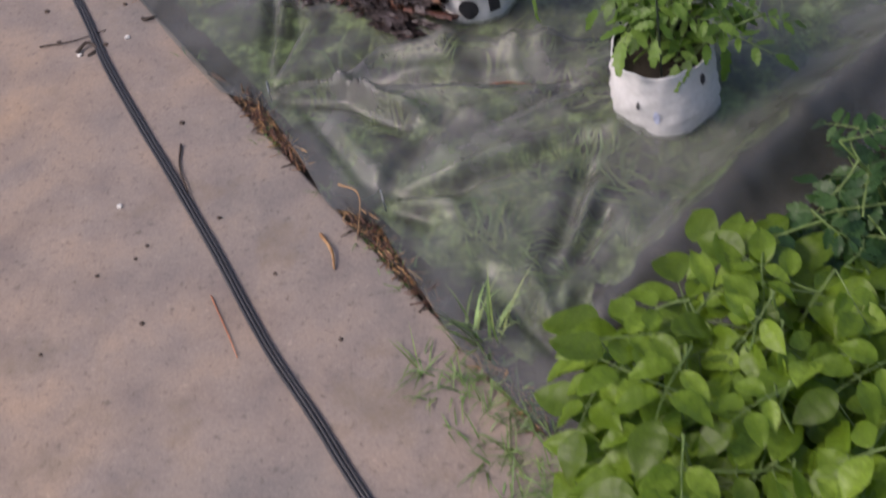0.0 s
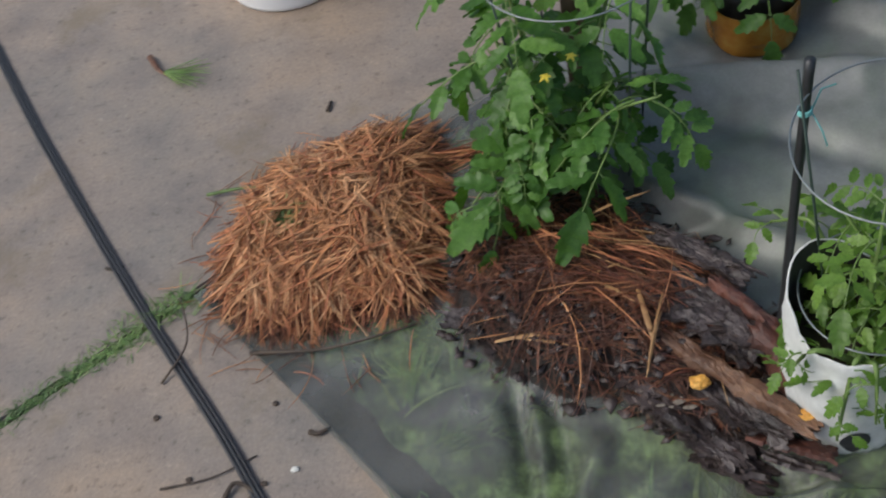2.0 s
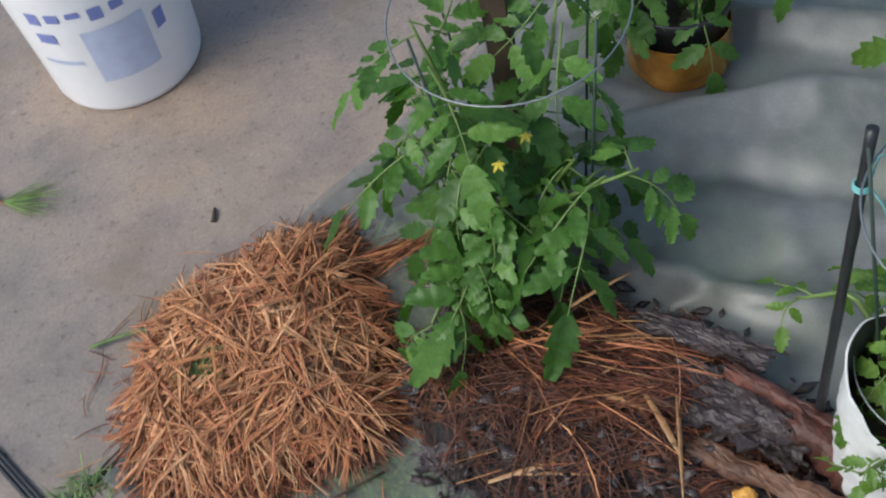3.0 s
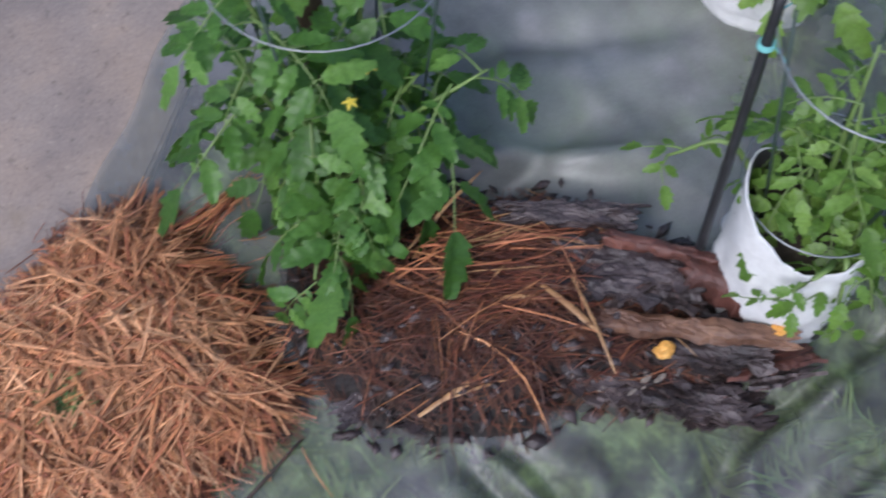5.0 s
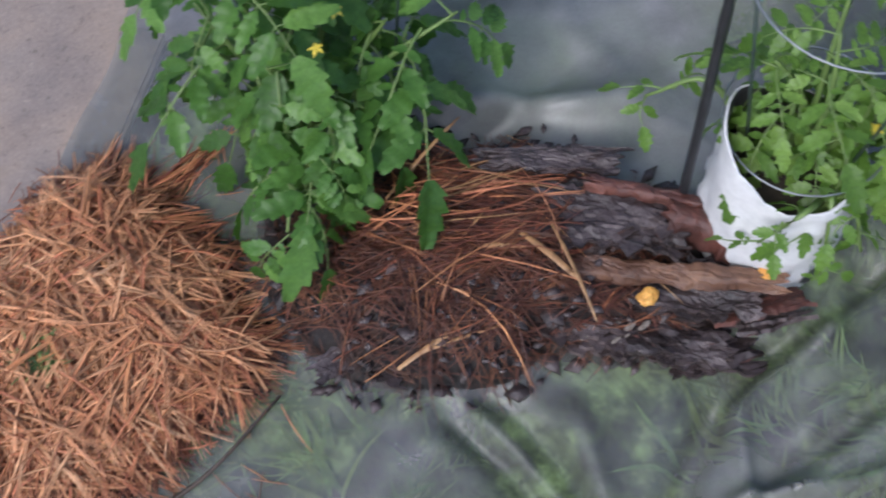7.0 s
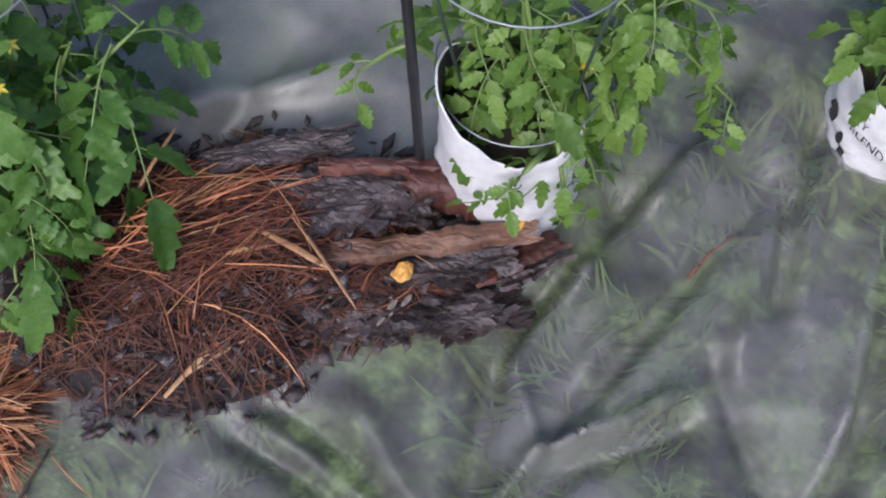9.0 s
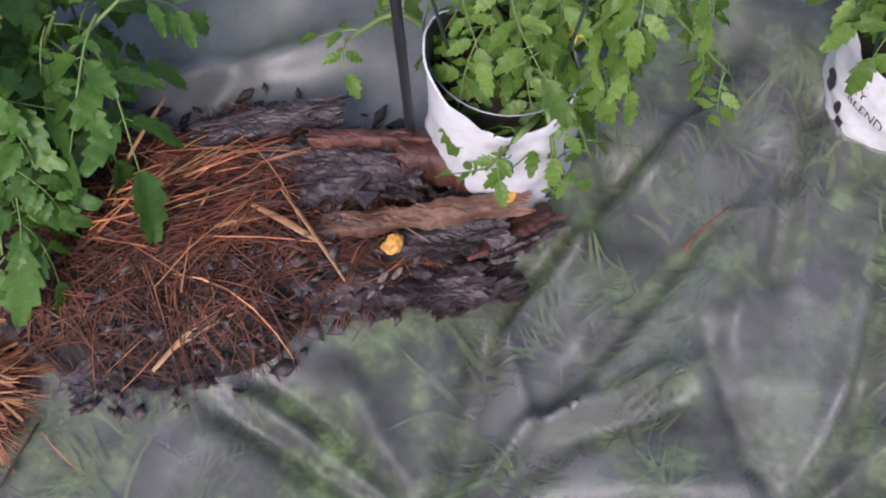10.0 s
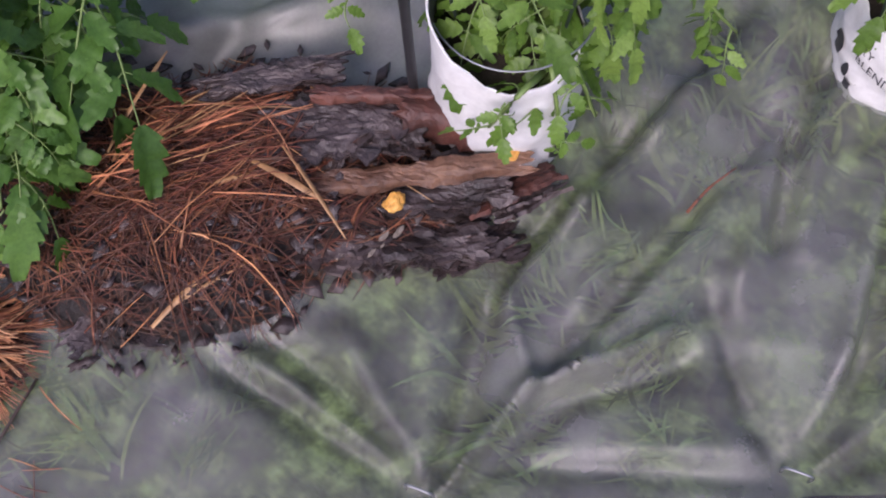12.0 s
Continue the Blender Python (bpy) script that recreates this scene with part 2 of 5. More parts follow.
M_PRINT_PALE = plain_material("pale_blue_label", (0.50, 0.55, 0.70), 0.4, vary=0.08)
M_PRINT_DARK = plain_material("black_print", (0.03, 0.03, 0.035), 0.45, vary=0.2)
M_TWIG = mat_two_scale("weathered_twig", (0.03, 0.02, 0.014), (0.06, 0.04, 0.028), (0.11, 0.08, 0.055), 20.0, 100.0, 0.7, 0.002, island=True)
M_PEBBLE = plain_material("white_pebble", (0.72, 0.70, 0.64), 0.6, vary=0.1)
M_DEAD_LEAF = mat_two_scale("dead_leaf", (0.09, 0.035, 0.02), (0.16, 0.07, 0.04), (0.24, 0.13, 0.08), 30.0, 120.0, 0.6, 0.002)


def amber_material():
    m, t, b = nodes_of("amber_water_plastic")
    n = noise_node(t, 22.0, 4.0, 0.6)
    link(t, ramp_node(t, n, [(0.3, (0.42, 0.16, 0.02)), (0.55, (0.62, 0.30, 0.05)), (0.75, (0.70, 0.46, 0.12))]), b.inputs["Base Color"])
    b.inputs["Roughness"].default_value = 0.16
    b.inputs["Transmission Weight"].default_value = 0.45
    b.inputs["IOR"].default_value = 1.4
    bump(t, b, [(n, 0.3, 0.004)])
    return m


M_AMBER = amber_material()


# ---- geometry helpers ----
class Geo:
    """Collects faces into one mesh."""

    def __init__(self):
        self.v, self.f, self.s = [], [], []

    def add(self, verts, faces, slot=0):
        n = len(self.v)
        self.v.extend(verts)
        self.f.extend([tuple(i + n for i in q) for q in faces])
        self.s.extend([slot] * len(faces))
        return self

    def mesh(self, name, mats, smooth=True):
        me = bpy.data.meshes.new(name)
        me.from_pydata([tuple(p) for p in self.v], [], self.f)
        for m in (mats if isinstance(mats, (list, tuple)) else [mats]):
            me.materials.append(m)
        me.polygons.foreach_set("material_index", self.s)
        me.polygons.foreach_set("use_smooth", [smooth] * len(self.f))
        me.update()
        return me


def obj(name, geo, mats, parent=None, smooth=True, label=""):
    ob = new(name, geo.mesh(name, mats, smooth) if isinstance(geo, Geo) else geo)
    if parent is not None:
        ob.parent = parent
    if label:
        ob["label"] = label
    return ob


def part(name, geo, mats, parent, label="", smooth=True):
    return obj(name, geo, mats, parent, smooth, label)


def thing(name, label, category, at=(0, 0, 0), group="", kind=""):
    e = new(name)
    e.empty_display_size = 0.05
    e.location = at
    return tagged(e, label, category, group, kind)


def frame_along(d):
    d = Vector(d).normalized()
    a = Vector((0, 0, 1)) if abs(d.z) < 0.9 else Vector((1, 0, 0))
    x = d.cross(a).normalized()
    return x, x.cross(d).normalized(), d


def tube(points, radii, sides=6, caps=True):
    """Vertices and faces of a round tube through points."""
    pts = [Vector(p) for p in points]
    if isinstance(radii, (int, float)):
        radii = [radii] * len(pts)
    vs, fs = [], []
    for i, p in enumerate(pts):
        d = pts[min(i + 1, len(pts) - 1)] - pts[max(i - 1, 0)]
        x, y, _ = frame_along(d)
        for k in range(sides):
            a = 2 * math.pi * k / sides
            vs.append(p + (x * math.cos(a) + y * math.sin(a)) * radii[i])
    for i in range(len(pts) - 1):
        for k in range(sides):
            a, b = i * sides + k, i * sides + (k + 1) % sides
            fs.append((a, b, b + sides, a + sides))
    if caps:
        fs.append(tuple(range(sides))[::-1])
        fs.append(tuple((len(pts) - 1) * sides + k for k in range(sides)))
    return vs, fs


def lathe(profile, segs=40, wobble=None, close_bottom=False):
    """Surface of revolution; profile is a list of (radius, height); wobble(a, i) returns offsets (dr, dz)."""
    vs, fs = [], []
    for i, (r, z) in enumerate(profile):
        for k in range(segs):
            a = 2 * math.pi * k / segs
            dr, dz = wobble(a, i) if wobble else (0, 0)
            vs.append(((r + dr) * math.cos(a), (r + dr) * math.sin(a), z + dz))
    for i in range(len(profile) - 1):
        for k in range(segs):
            a, b = i * segs + k, i * segs + (k + 1) % segs
            fs.append((a, b, b + segs, a + segs))
    if close_bottom:
        fs.append(tuple(range(segs))[::-1])
    return vs, fs


def smooth_path(points, n):
    """Catmull-Rom through points."""
    P = [Vector(p) for p in points]
    P = [2 * P[0] - P[1]] + P + [2 * P[-1] - P[-2]]
    out = []
    m = len(P) - 3
    for j in range(n + 1):
        s = j / n * m
        i = min(int(s), m - 1)
        t = s - i
        a, b, c, d = P[i:i + 4]
        out.append(0.5 * ((2 * b) + (c - a) * t + (2 * a - 5 * b + 4 * c - d) * t * t + (3 * b - 3 * c + d - a) * t ** 3))
    return out


def rnd(a, b):
    return random.uniform(a, b)


def needle(geo, p, d, length, width, sag=0.0, slot=0, bend=0.15):
    """A thin three-sided blade from p along d, bent a little."""
    d = Vector(d).normalized()
    side = Vector((rnd(-1, 1), rnd(-1, 1), rnd(-0.3, 0.3)))
    pts = []
    for i in range(4):
        s = i / 3
        q = Vector(p) + d * (length * s) + side * (bend * length * s * s * 0.5)
        q.z -= sag * s * s
        pts.append(q)
    vs, fs = tube(pts, [width * 0.42, width * 0.5, width * 0.46, width * 0.32], 3, caps=False)
    geo.add(vs, fs, slot)


def blade(geo, p, d, length, width, droop, slot=0):
    """A flat tapering grass blade that arches over."""
    d = Vector(d).normalized()
    x = d.cross(Vector((0, 0, 1)))
    x = x.normalized() if x.length > 0.01 else Vector((1, 0, 0))
    vs = []
    for i in range(5):
        s = i / 4
        q = Vector(p) + d * (length * s)
        q.z -= droop * s * s
        w = width * 0.5 * (1 - s ** 2 * 0.95)
        vs += [q - x * w, q + Vector((0, 0, -w * 0.35)), q + x * w]
    fs = []
    for i in range(4):
        a = i * 3
        fs += [(a, a + 1, a + 4, a + 3), (a + 1, a + 2, a + 5, a + 4)]
    geo.add(vs, fs, slot)


# plan axes of the planting bed: u along the concrete's edge, v into the bed
O = Vector((-0.920, 2.846, 0.0))
E1, E2 = Vector((0.6395, -0.7946, 0.0)), Vector((0.8461, 0.5923, 0.0))


def bed(u, v, z=0.0):
    p = O + E1 * u + E2 * v
    p.z = z
    return p


def to_bed(x, y):
    d = Vector((x, y, 0)) - O
    k = E1.x * E2.y - E1.y * E2.x
    return (d.x * E2.y - d.y * E2.x) / k, (E1.x * d.y - E1.y * d.x) / k


STAPLES = [(0.718, 0.046), (1.112, 0.055), (1.573, 0.078)]
# tension folds of the sheet: (u, v) along each line, then its rise (a trough when negative) and half width
FOLDS = [
    ((0.695, 0.055), (0.50, 0.18), -0.020, 0.011), ((0.69, 0.075), (0.53, 0.185), 0.014, 0.011), ((0.70, 0.080), (0.60, 0.175), -0.020, 0.012), ((0.60, 0.175), (0.52, 0.215), -0.014, 0.015),
    ((0.715, 0.07), (0.63, 0.21), 0.012, 0.014), ((0.722, 0.07), (0.726, 0.28), 0.010, 0.024), ((0.743, 0.059), (0.777, 0.221), -0.022, 0.011), ((0.777, 0.221), (0.825, 0.32), -0.024, 0.018),
    ((0.741, 0.047), (0.831, 0.148), 0.024, 0.010), ((0.770, 0.055), (0.850, 0.135), -0.024, 0.014), ((0.831, 0.148), (0.980, 0.198), 0.024, 0.011), ((0.855, 0.130), (1.00, 0.178), -0.018, 0.016),
    ((0.831, 0.148), (0.798, 0.245), 0.014, 0.010), ((0.847, 0.160), (0.988, 0.325), -0.013, 0.011), ((0.988, 0.325), (1.10, 0.455), -0.013, 0.012), ((0.868, 0.158), (1.02, 0.325), 0.012, 0.012),
    ((0.801, 0.246), (0.883, 0.348), 0.028, 0.022), ((0.883, 0.348), (1.00, 0.48), 0.032, 0.026), ((1.00, 0.48), (1.12, 0.62), 0.022, 0.026), ((0.835, 0.325), (0.93, 0.425), -0.026, 0.020),
    ((0.93, 0.425), (1.09, 0.60), -0.024, 0.022), ((0.875, 0.235), (0.96, 0.33), 0.010, 0.018), ((1.095, 0.296), (1.117, 0.423), -0.016, 0.013), ((1.117, 0.423), (1.165, 0.525), -0.018, 0.014),
    ((1.122, 0.31), (1.150, 0.46), 0.014, 0.013), ((1.05, 0.25), (1.13, 0.48), 0.010, 0.016),
    ((1.107, 0.057), (1.183, 0.167), -0.020, 0.012), ((1.183, 0.167), (1.240, 0.38), -0.020, 0.014), ((1.118, 0.065), (1.165, 0.18), 0.014, 0.011), ((1.165, 0.18), (1.215, 0.38), 0.016, 0.014),
    ((1.136, 0.060), (1.23, 0.135), 0.014, 0.011), ((1.125, 0.045), (1.22, 0.085), -0.016, 0.012), ((1.095, 0.065), (1.062, 0.130), -0.014, 0.011), ((1.062, 0.130), (1.02, 0.245), -0.014, 0.014),
    ((1.090, 0.052), (0.957, 0.058), -0.011, 0.010), ((0.957, 0.058), (0.82, 0.070), -0.008, 0.011), ((1.085, 0.078), (0.93, 0.090), 0.006, 0.014), ((1.23, 0.33), (1.26, 0.45), 0.012, 0.016),
    ((1.545, 0.095), (1.52, 0.173), -0.014, 0.014), ((1.52, 0.173), (1.44, 0.44), -0.016, 0.022), ((1.395, 0.205), (1.30, 0.335), -0.020, 0.014), ((1.465, 0.170), (1.395, 0.295), -0.018, 0.013),
    ((1.43, 0.20), (1.345, 0.325), 0.014, 0.015), ((1.555, 0.074), (1.37, 0.086), -0.018, 0.012), ((1.54, 0.096), (1.40, 0.150), 0.014, 0.013), ((1.53, 0.12), (1.44, 0.20), 0.010, 0.012),
    ((0.05, 0.95), (0.734, 1.182), 0.030, 0.030), ((0.10, 0.62), (0.42, 0.95), 0.024, 0.024), ((0.30, 0.55), (0.62, 0.62), 0.020, 0.022), ((0.22, 0.70), (0.60, 0.84), -0.016, 0.026), ((0.36, 0.40), (0.52, 0.66), -0.014, 0.024),
]


def crease(u, v, a, b, amp, w):
    """One fold from a to b, widening along its length and fading at both ends."""
    L = math.hypot(b[0] - a[0], b[1] - a[1])
    tx, ty = (b[0] - a[0]) / L, (b[1] - a[1]) / L
    s = ((u - a[0]) * tx + (v - a[1]) * ty) / L
    if s < -0.22 or s > 1.22:
        return 0.0
    off = -(u - a[0]) * ty + (v - a[1]) * tx
    w = w * (0.75 + 0.6 * max(0.0, min(1.0, s)))
    if abs(off) > 3.5 * w:
        return 0.0
    env = max(0.0, min(1.0, (s + 0.22) * 3)) * max(0.0, min(1.0, (1.22 - s) * 3))
    env = env * env * (3 - 2 * env)
    off += 0.005 * noise.noise((u * 12, v * 12, amp * 900))
    return amp * env * math.exp(-abs(off / w) ** 1.6)


def crest_u(v):
    return 1.60 - 0.19 * v


def end_u(v):
    """The sheet's far end, past the ridge."""
    return max(1.86 - 0.56 * v, crest_u(v) + 0.09)


def edge_v(u):
    """Where the sheet's front edge lies: drawn in just past each pin."""
    e = -0.024 + 0.005 * math.sin(u * 9)
    for us, vs in STAPLES[:2]:
        d = u - us
        if -0.09 < d < 0.26:
            k = (d + 0.09) / 0.09 if d < 0 else 1 - d / 0.26
            e += 0.8 * (vs + 0.002) * max(0.0, min(1.0, k)) ** 0.8
    return e


def tarp_z(u, v):
    inner = max(0.0, min(1.0, (v - 0.02) / 0.28)) * max(0.0, min(1.0, (u + 0.06) / 0.12))
    z = 0.012 + 0.026 * inner
    z += 0.010 * noise.noise((u * 7, v * 7, 1.3)) * inner + 0.003 * noise.noise((u * 24, v * 24, 4.0)) * (0.3 + 0.7 * inner)
    z += 0.008 * inner * (1 - abs(noise.noise((u * 5 + v * 4, v * 9 - u * 3, 7.7)))) ** 6
    f = sum(crease(u, v, *fold) for fold in FOLDS)
    z += max(f * 1.45, -0.030)
    for us, vs in STAPLES:
        z -= 0.010 * math.exp(-(math.hypot(u - us, v - vs) / 0.045) ** 2)
    # ridge over the bed's end, then down to the open soil
    c = crest_u(v)
    k = min(1.0, max(0.0, v / 0.1))
    z += (0.015 + 0.06 * min(1.0, v / 0.5)) * math.exp(-((u - c) / (0.075 if u < c else 0.05)) ** 2) * k
    if u > c:
        z -= (u - c) * 0.10 * k
    return max(z, 0.003)


# ---- the large structure ----
def build_ground():
    g = Geo()
    xs = [-90, -30, -10, -4] + [-2 + 0.1 * i for i in range(41)] + [4, 10, 30, 90]
    ys = [-90, -30, -10, -2] + [0 + 0.1 * i for i in range(51)] + [7, 12, 30, 90]
    vs = [(x, y, -0.016 + (0.006 * noise.noise((x * 5, y * 5, 0)) if abs(x) < 3 and -1 < y < 6 else 0)) for y in ys for x in xs]
    w = len(xs)
    fs = [(j * w + i, j * w + i + 1, (j + 1) * w + i + 1, (j + 1) * w + i) for j in range(len(ys) - 1) for i in range(w - 1)]
    g.add(vs, fs)
    tagged(obj("ground", g, M_SOIL), "dark damp garden soil beneath the sheet and slabs", "ground", kind="structure")


def slab(name, corners, label):
    """A concrete slab with worn rounded arrises; corners are (u, v) in order."""
    bm = bmesh.new()
    top = [bm.verts.new(bed(u, v, 0.0)) for u, v in corners]
    f = bm.faces.new(top)
    f.normal_update()
    if f.normal.z < 0:
        f.normal_flip()
    ext = bmesh.ops.extrude_face_region(bm, geom=[f])
    bmesh.ops.translate(bm, verts=[q for q in ext["geom"] if isinstance(q, bmesh.types.BMVert)], vec=(0, 0, -0.11))
    bmesh.ops.recalc_face_normals(bm, faces=bm.faces[:])
    edges = [e for e in bm.edges if all(abs(q.co.z) < 1e-6 for q in e.verts)]
    bmesh.ops.bevel(bm, geom=edges, offset=0.004, segments=2, affect='EDGES')
    me = bpy.data.meshes.new(name)
    bm.to_mesh(me)
    bm.free()
    me.materials.append(M_CONCRETE)
    return tagged(new(name, me), label, "concrete slab", kind="structure")


def build_tarp():
    g = Geo()
    nu, nv = 230, 190
    idx = {}
    for i in range(nu + 1):
        u0 = -0.006 + (1.78 + 0.006) * i / nu
        e = edge_v(u0)
        for j in range(nv + 1):
            s = j / nv
            v = e + (1.75 - e) * s ** 1.25
            start = -0.075 * min(1.0, max(0.0, v / 0.35)) + 0.008 * noise.noise((v * 8, 2, 0))
            u = start + (end_u(v) - start) * i / nu + (0.012 * noise.noise((v * 7, 5, 0)) if i > nu - 6 else 0)
            z = tarp_z(u, v)
            if v < 0.0:
                z = max(0.004, z)
            idx[i, j] = len(g.v)
            g.v.append(bed(u + (0.010 * noise.noise((v * 6, 3, 0)) if i == 0 else 0), v, z))
    for i in range(nu):
        for j in range(nv):
            g.f.append((idx[i, j], idx[i + 1, j], idx[i + 1, j + 1], idx[i, j + 1]))
            g.s.append(0)
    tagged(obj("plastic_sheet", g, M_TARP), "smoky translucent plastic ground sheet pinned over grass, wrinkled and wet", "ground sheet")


def build_grass_under():
    """Broad curved blades pressed flat in tufts, always below the film, with finer ones between."""
    g = Geo()
    random.seed(5)
    made = 0
    while made < 4200:
        cu, cv = rnd(0.0, 1.5), rnd(0.04, 1.5)
        patch = noise.noise((cu * 4.0, cv * 4.0, 9.0))
        if patch < -0.05 or (0.685 < cu < 0.765 and cv < 0.30):
            continue
        lean = 2.6 + 1.6 * noise.noise((cu * 3, cv * 3, 20.0)) + random.gauss(0, 0.5)
        broad = rnd(0, 1) < 0.35
        for _ in range(random.randint(3, 6) if broad else random.randint(5, 12)):
            a = lean + random.gauss(0, 0.5)
            turn = rnd(-0.9, 0.9)
            L, w = (rnd(0.05, 0.11), rnd(0.005, 0.010)) if broad else (rnd(0.025, 0.075), rnd(0.002, 0.005))
            u, v = cu + rnd(-0.014, 0.014), cv + rnd(-0.014, 0.014)
            vs, ok = [], True
            for i in range(7):
                k = i / 6
                b = a + turn * k
                x, y = math.cos(b), math.sin(b)
                if i:
                    u, v = u + x * L / 6, v + y * L / 6
                if v < 0.045 or u < 0.02 or u > crest_u(v) - 0.03 or v > 1.6:
                    ok = False
                    break
                z = max(-0.006, min(tarp_z(u, v), tarp_z(u + 0.008, v), tarp_z(u - 0.008, v)) - 0.007)
                h = w * 0.5 * min(1.0, 0.45 + 2.2 * k) * (1 - 0.92 * k ** 3)
                vs += [bed(u - y * h, v + x * h, z), bed(u + y * h, v - x * h, z)]
            if ok:
                g.add(vs, [(2 * i, 2 * i + 1, 2 * i + 3, 2 * i + 2) for i in range(6)])
                made += 1
    tagged(obj("grass_under_sheet", g, M_GRASS_PALE), "flattened pale grass smothered beneath the plastic sheet", "grass", kind="stuff")


def turf_material():
    """Smothered turf: blurred patches of pale green, straw and dark soil."""
    m, t, b = nodes_of("smothered_turf")
    n1 = noise_node(t, 11.0, 5.0, 0.62)
    n2 = noise_node(t, 42.0, 4.0, 0.65, stretch=(1.0, 0.45, 1.0))
    c = ramp_node(t, n1, [(0.36, (0.026, 0.025, 0.019)), (0.49, (0.095, 0.120, 0.055)), (0.62, (0.29, 0.375, 0.165))])
    c = mix_rgb(t, 1.0, c, ramp_node(t, n2, [(0.30, (0.45, 0.45, 0.45)), (0.5, (1.0, 1.0, 1.0)), (0.70, (1.6, 1.65, 1.4))]), 'MULTIPLY')
    link(t, c, b.inputs["Base Color"])
    b.inputs["Roughness"].default_value = 0.85
    bump(t, b, [(n2, 0.5, 0.006)])
    return m


def build_turf():
    g = Geo()
    n = 90
    for i in range(n + 1):
        for j in range(n + 1):
            v = 0.034 + 0.015 * noise.noise((i * 0.25, 3.0, 0)) + 1.60 * j / n
            u = 0.05 + 0.04 * noise.noise((j * 0.4, 8.0, 0)) + (crest_u(v) - 0.09) * i / n
            low = min(tarp_z(u + a, v + b) for a, b in ((0, 0), (0.014, 0), (-0.014, 0), (0, 0.014), (0, -0.014)))
            g.v.append(bed(u, v, max(-0.012, low - 0.013)))
    for i in range(n):
        for j in range(n):
            a = i * (n + 1) + j
            g.f.append((a, a + n + 1, a + n + 2, a + 1))
            g.s.append(0)
    tagged(obj("turf_under_sheet", g, turf_material()), "matted yellowing turf smothered beneath the plastic sheet", "grass", kind="stuff")


def build_edge_weeds():
    g = Geo()
    random.seed(8)

    def tuft(p, n, lmin, lmax, wide=0.003, spread=1.0):
        for _ in range(n):
            a = rnd(0, 6.28)
            d = Vector((math.cos(a) * spread, math.sin(a) * spread, rnd(0.3, 1.1)))
            L = rnd(lmin, lmax)
            blade(g, p + Vector((rnd(-0.012, 0.012), rnd(-0.012, 0.012), 0)), d, L, rnd(0.6, 1.2) * wide, L * rnd(0.2, 0.6))
    # the grassed joint between the slabs
    for _ in range(560):
        v = -abs(random.gauss(0, 0.0)) - rnd(0.02, 1.3)
        if noise.noise((v * 9, 0, 2.0)) < -0.35:
            continue
        k = 0.3 + max(0.0, noise.noise((v * 6, 4, 1.0)) + 0.15) * 1.9
        tuft(bed(random.gauss(-0.013, 0.013 * k), v, -0.003), 7, 0.012, 0.022 + 0.026 * k, 0.0022, 1.0)
    # tufts where the sheet meets the concrete
    for u0, n in ((0.52, 2), (0.80, 8), (0.84, 5), (1.02, 3), (1.16, 5), (1.24, 8), (1.30, 6)):
        for _ in range(n):
            tuft(bed(u0 + rnd(-0.03, 0.03), rnd(-0.022, 0.008), -0.006), 5, 0.018, 0.05, 0.003)
    for _ in range(46):
        tuft(bed(rnd(1.42, 1.80), rnd(-0.12, 0.01), 0.0), 6, 0.03, 0.085, 0.0032, 1.1)
    for _ in range(9):
        tuft(bed(rnd(1.43, 1.5), rnd(0.0, 0.03), 0.0), 3, 0.12, 0.20, 0.0045, 0.35)
    tagged(obj("edge_grass", g, M_GRASS), "short green grass growing in the joint and along the sheet's edge", "grass", kind="stuff")


build_ground()
slab("concrete_slab_1", [(-0.007, -4.0), (6.0, -4.0), (6.0, -0.014), (-0.007, -0.014)], "brownish grey worn concrete slab, damp and stained")
slab("concrete_slab_2", [(-6.0, -4.0), (-0.018, -4.0), (-0.018, 4.0), (-6.0, 4.0)], "brownish grey worn concrete slab, damp and stained")
build_tarp()
build_turf()
build_grass_under()
build_edge_weeds()


# ---- pine straw and mulch ----
def radial(center, radii):
    """Outline by even bearings; returns f(x, y) = distance from the middle as a share of the outline."""
    n = len(radii)

    def share(x, y):
        dx, dy = x - center[0], y - center[1]
        a = (math.atan2(dy, dx) / (2 * math.pi) * n) % n
        i = int(a)
        k = a - i
        r = radii[i % n] * (1 - k) + radii[(i + 1) % n] * k
        return math.hypot(dx, dy) / r
    return share


PILE_C = (-0.700, 2.900)
PILE = radial(PILE_C, [0.19, 0.19, 0.195, 0.235, 0.268, 0.25, 0.212, 0.216, 0.22, 0.212, 0.204, 0.195, 0.205, 0.22, 0.222, 0.22, 0.21, 0.185, 0.175, 0.172, 0.205, 0.228, 0.172, 0.19])
MULCH_C = (-0.310, 2.670)
MULCH = radial(MULCH_C, [0.19, 0.185, 0.17, 0.24, 0.29, 0.265, 0.205, 0.155, 0.145, 0.13, 0.25, 0.29])


def pile_z(x, y):
    s = PILE(x, y)
    u, v = to_bed(x, y)
    rest = 0.026 * max(0.0, min(1.0, v / 0.2)) * max(0.0, min(1.0, (u + 0.06) / 0.1))
    return 0.008 + rest + (0.070 - 0.5 * rest) * max(0.0, 1 - s ** 2.2) ** 0.85 + (0.020 * noise.noise((x * 13, y * 13, 0)) + 0.008 * noise.noise((x * 34, y * 34, 6))) * max(0.0, 1.1 - s)


def mulch_z(x, y):
    s = MULCH(x, y)
    u, v = to_bed(x, y)
    return tarp_z(u, v) + 0.004 + 0.072 * max(0.0, 1 - s ** 2.0) ** 0.8 + 0.016 * noise.noise((x * 16, y * 16, 3)) * max(0.0, 1 - s)


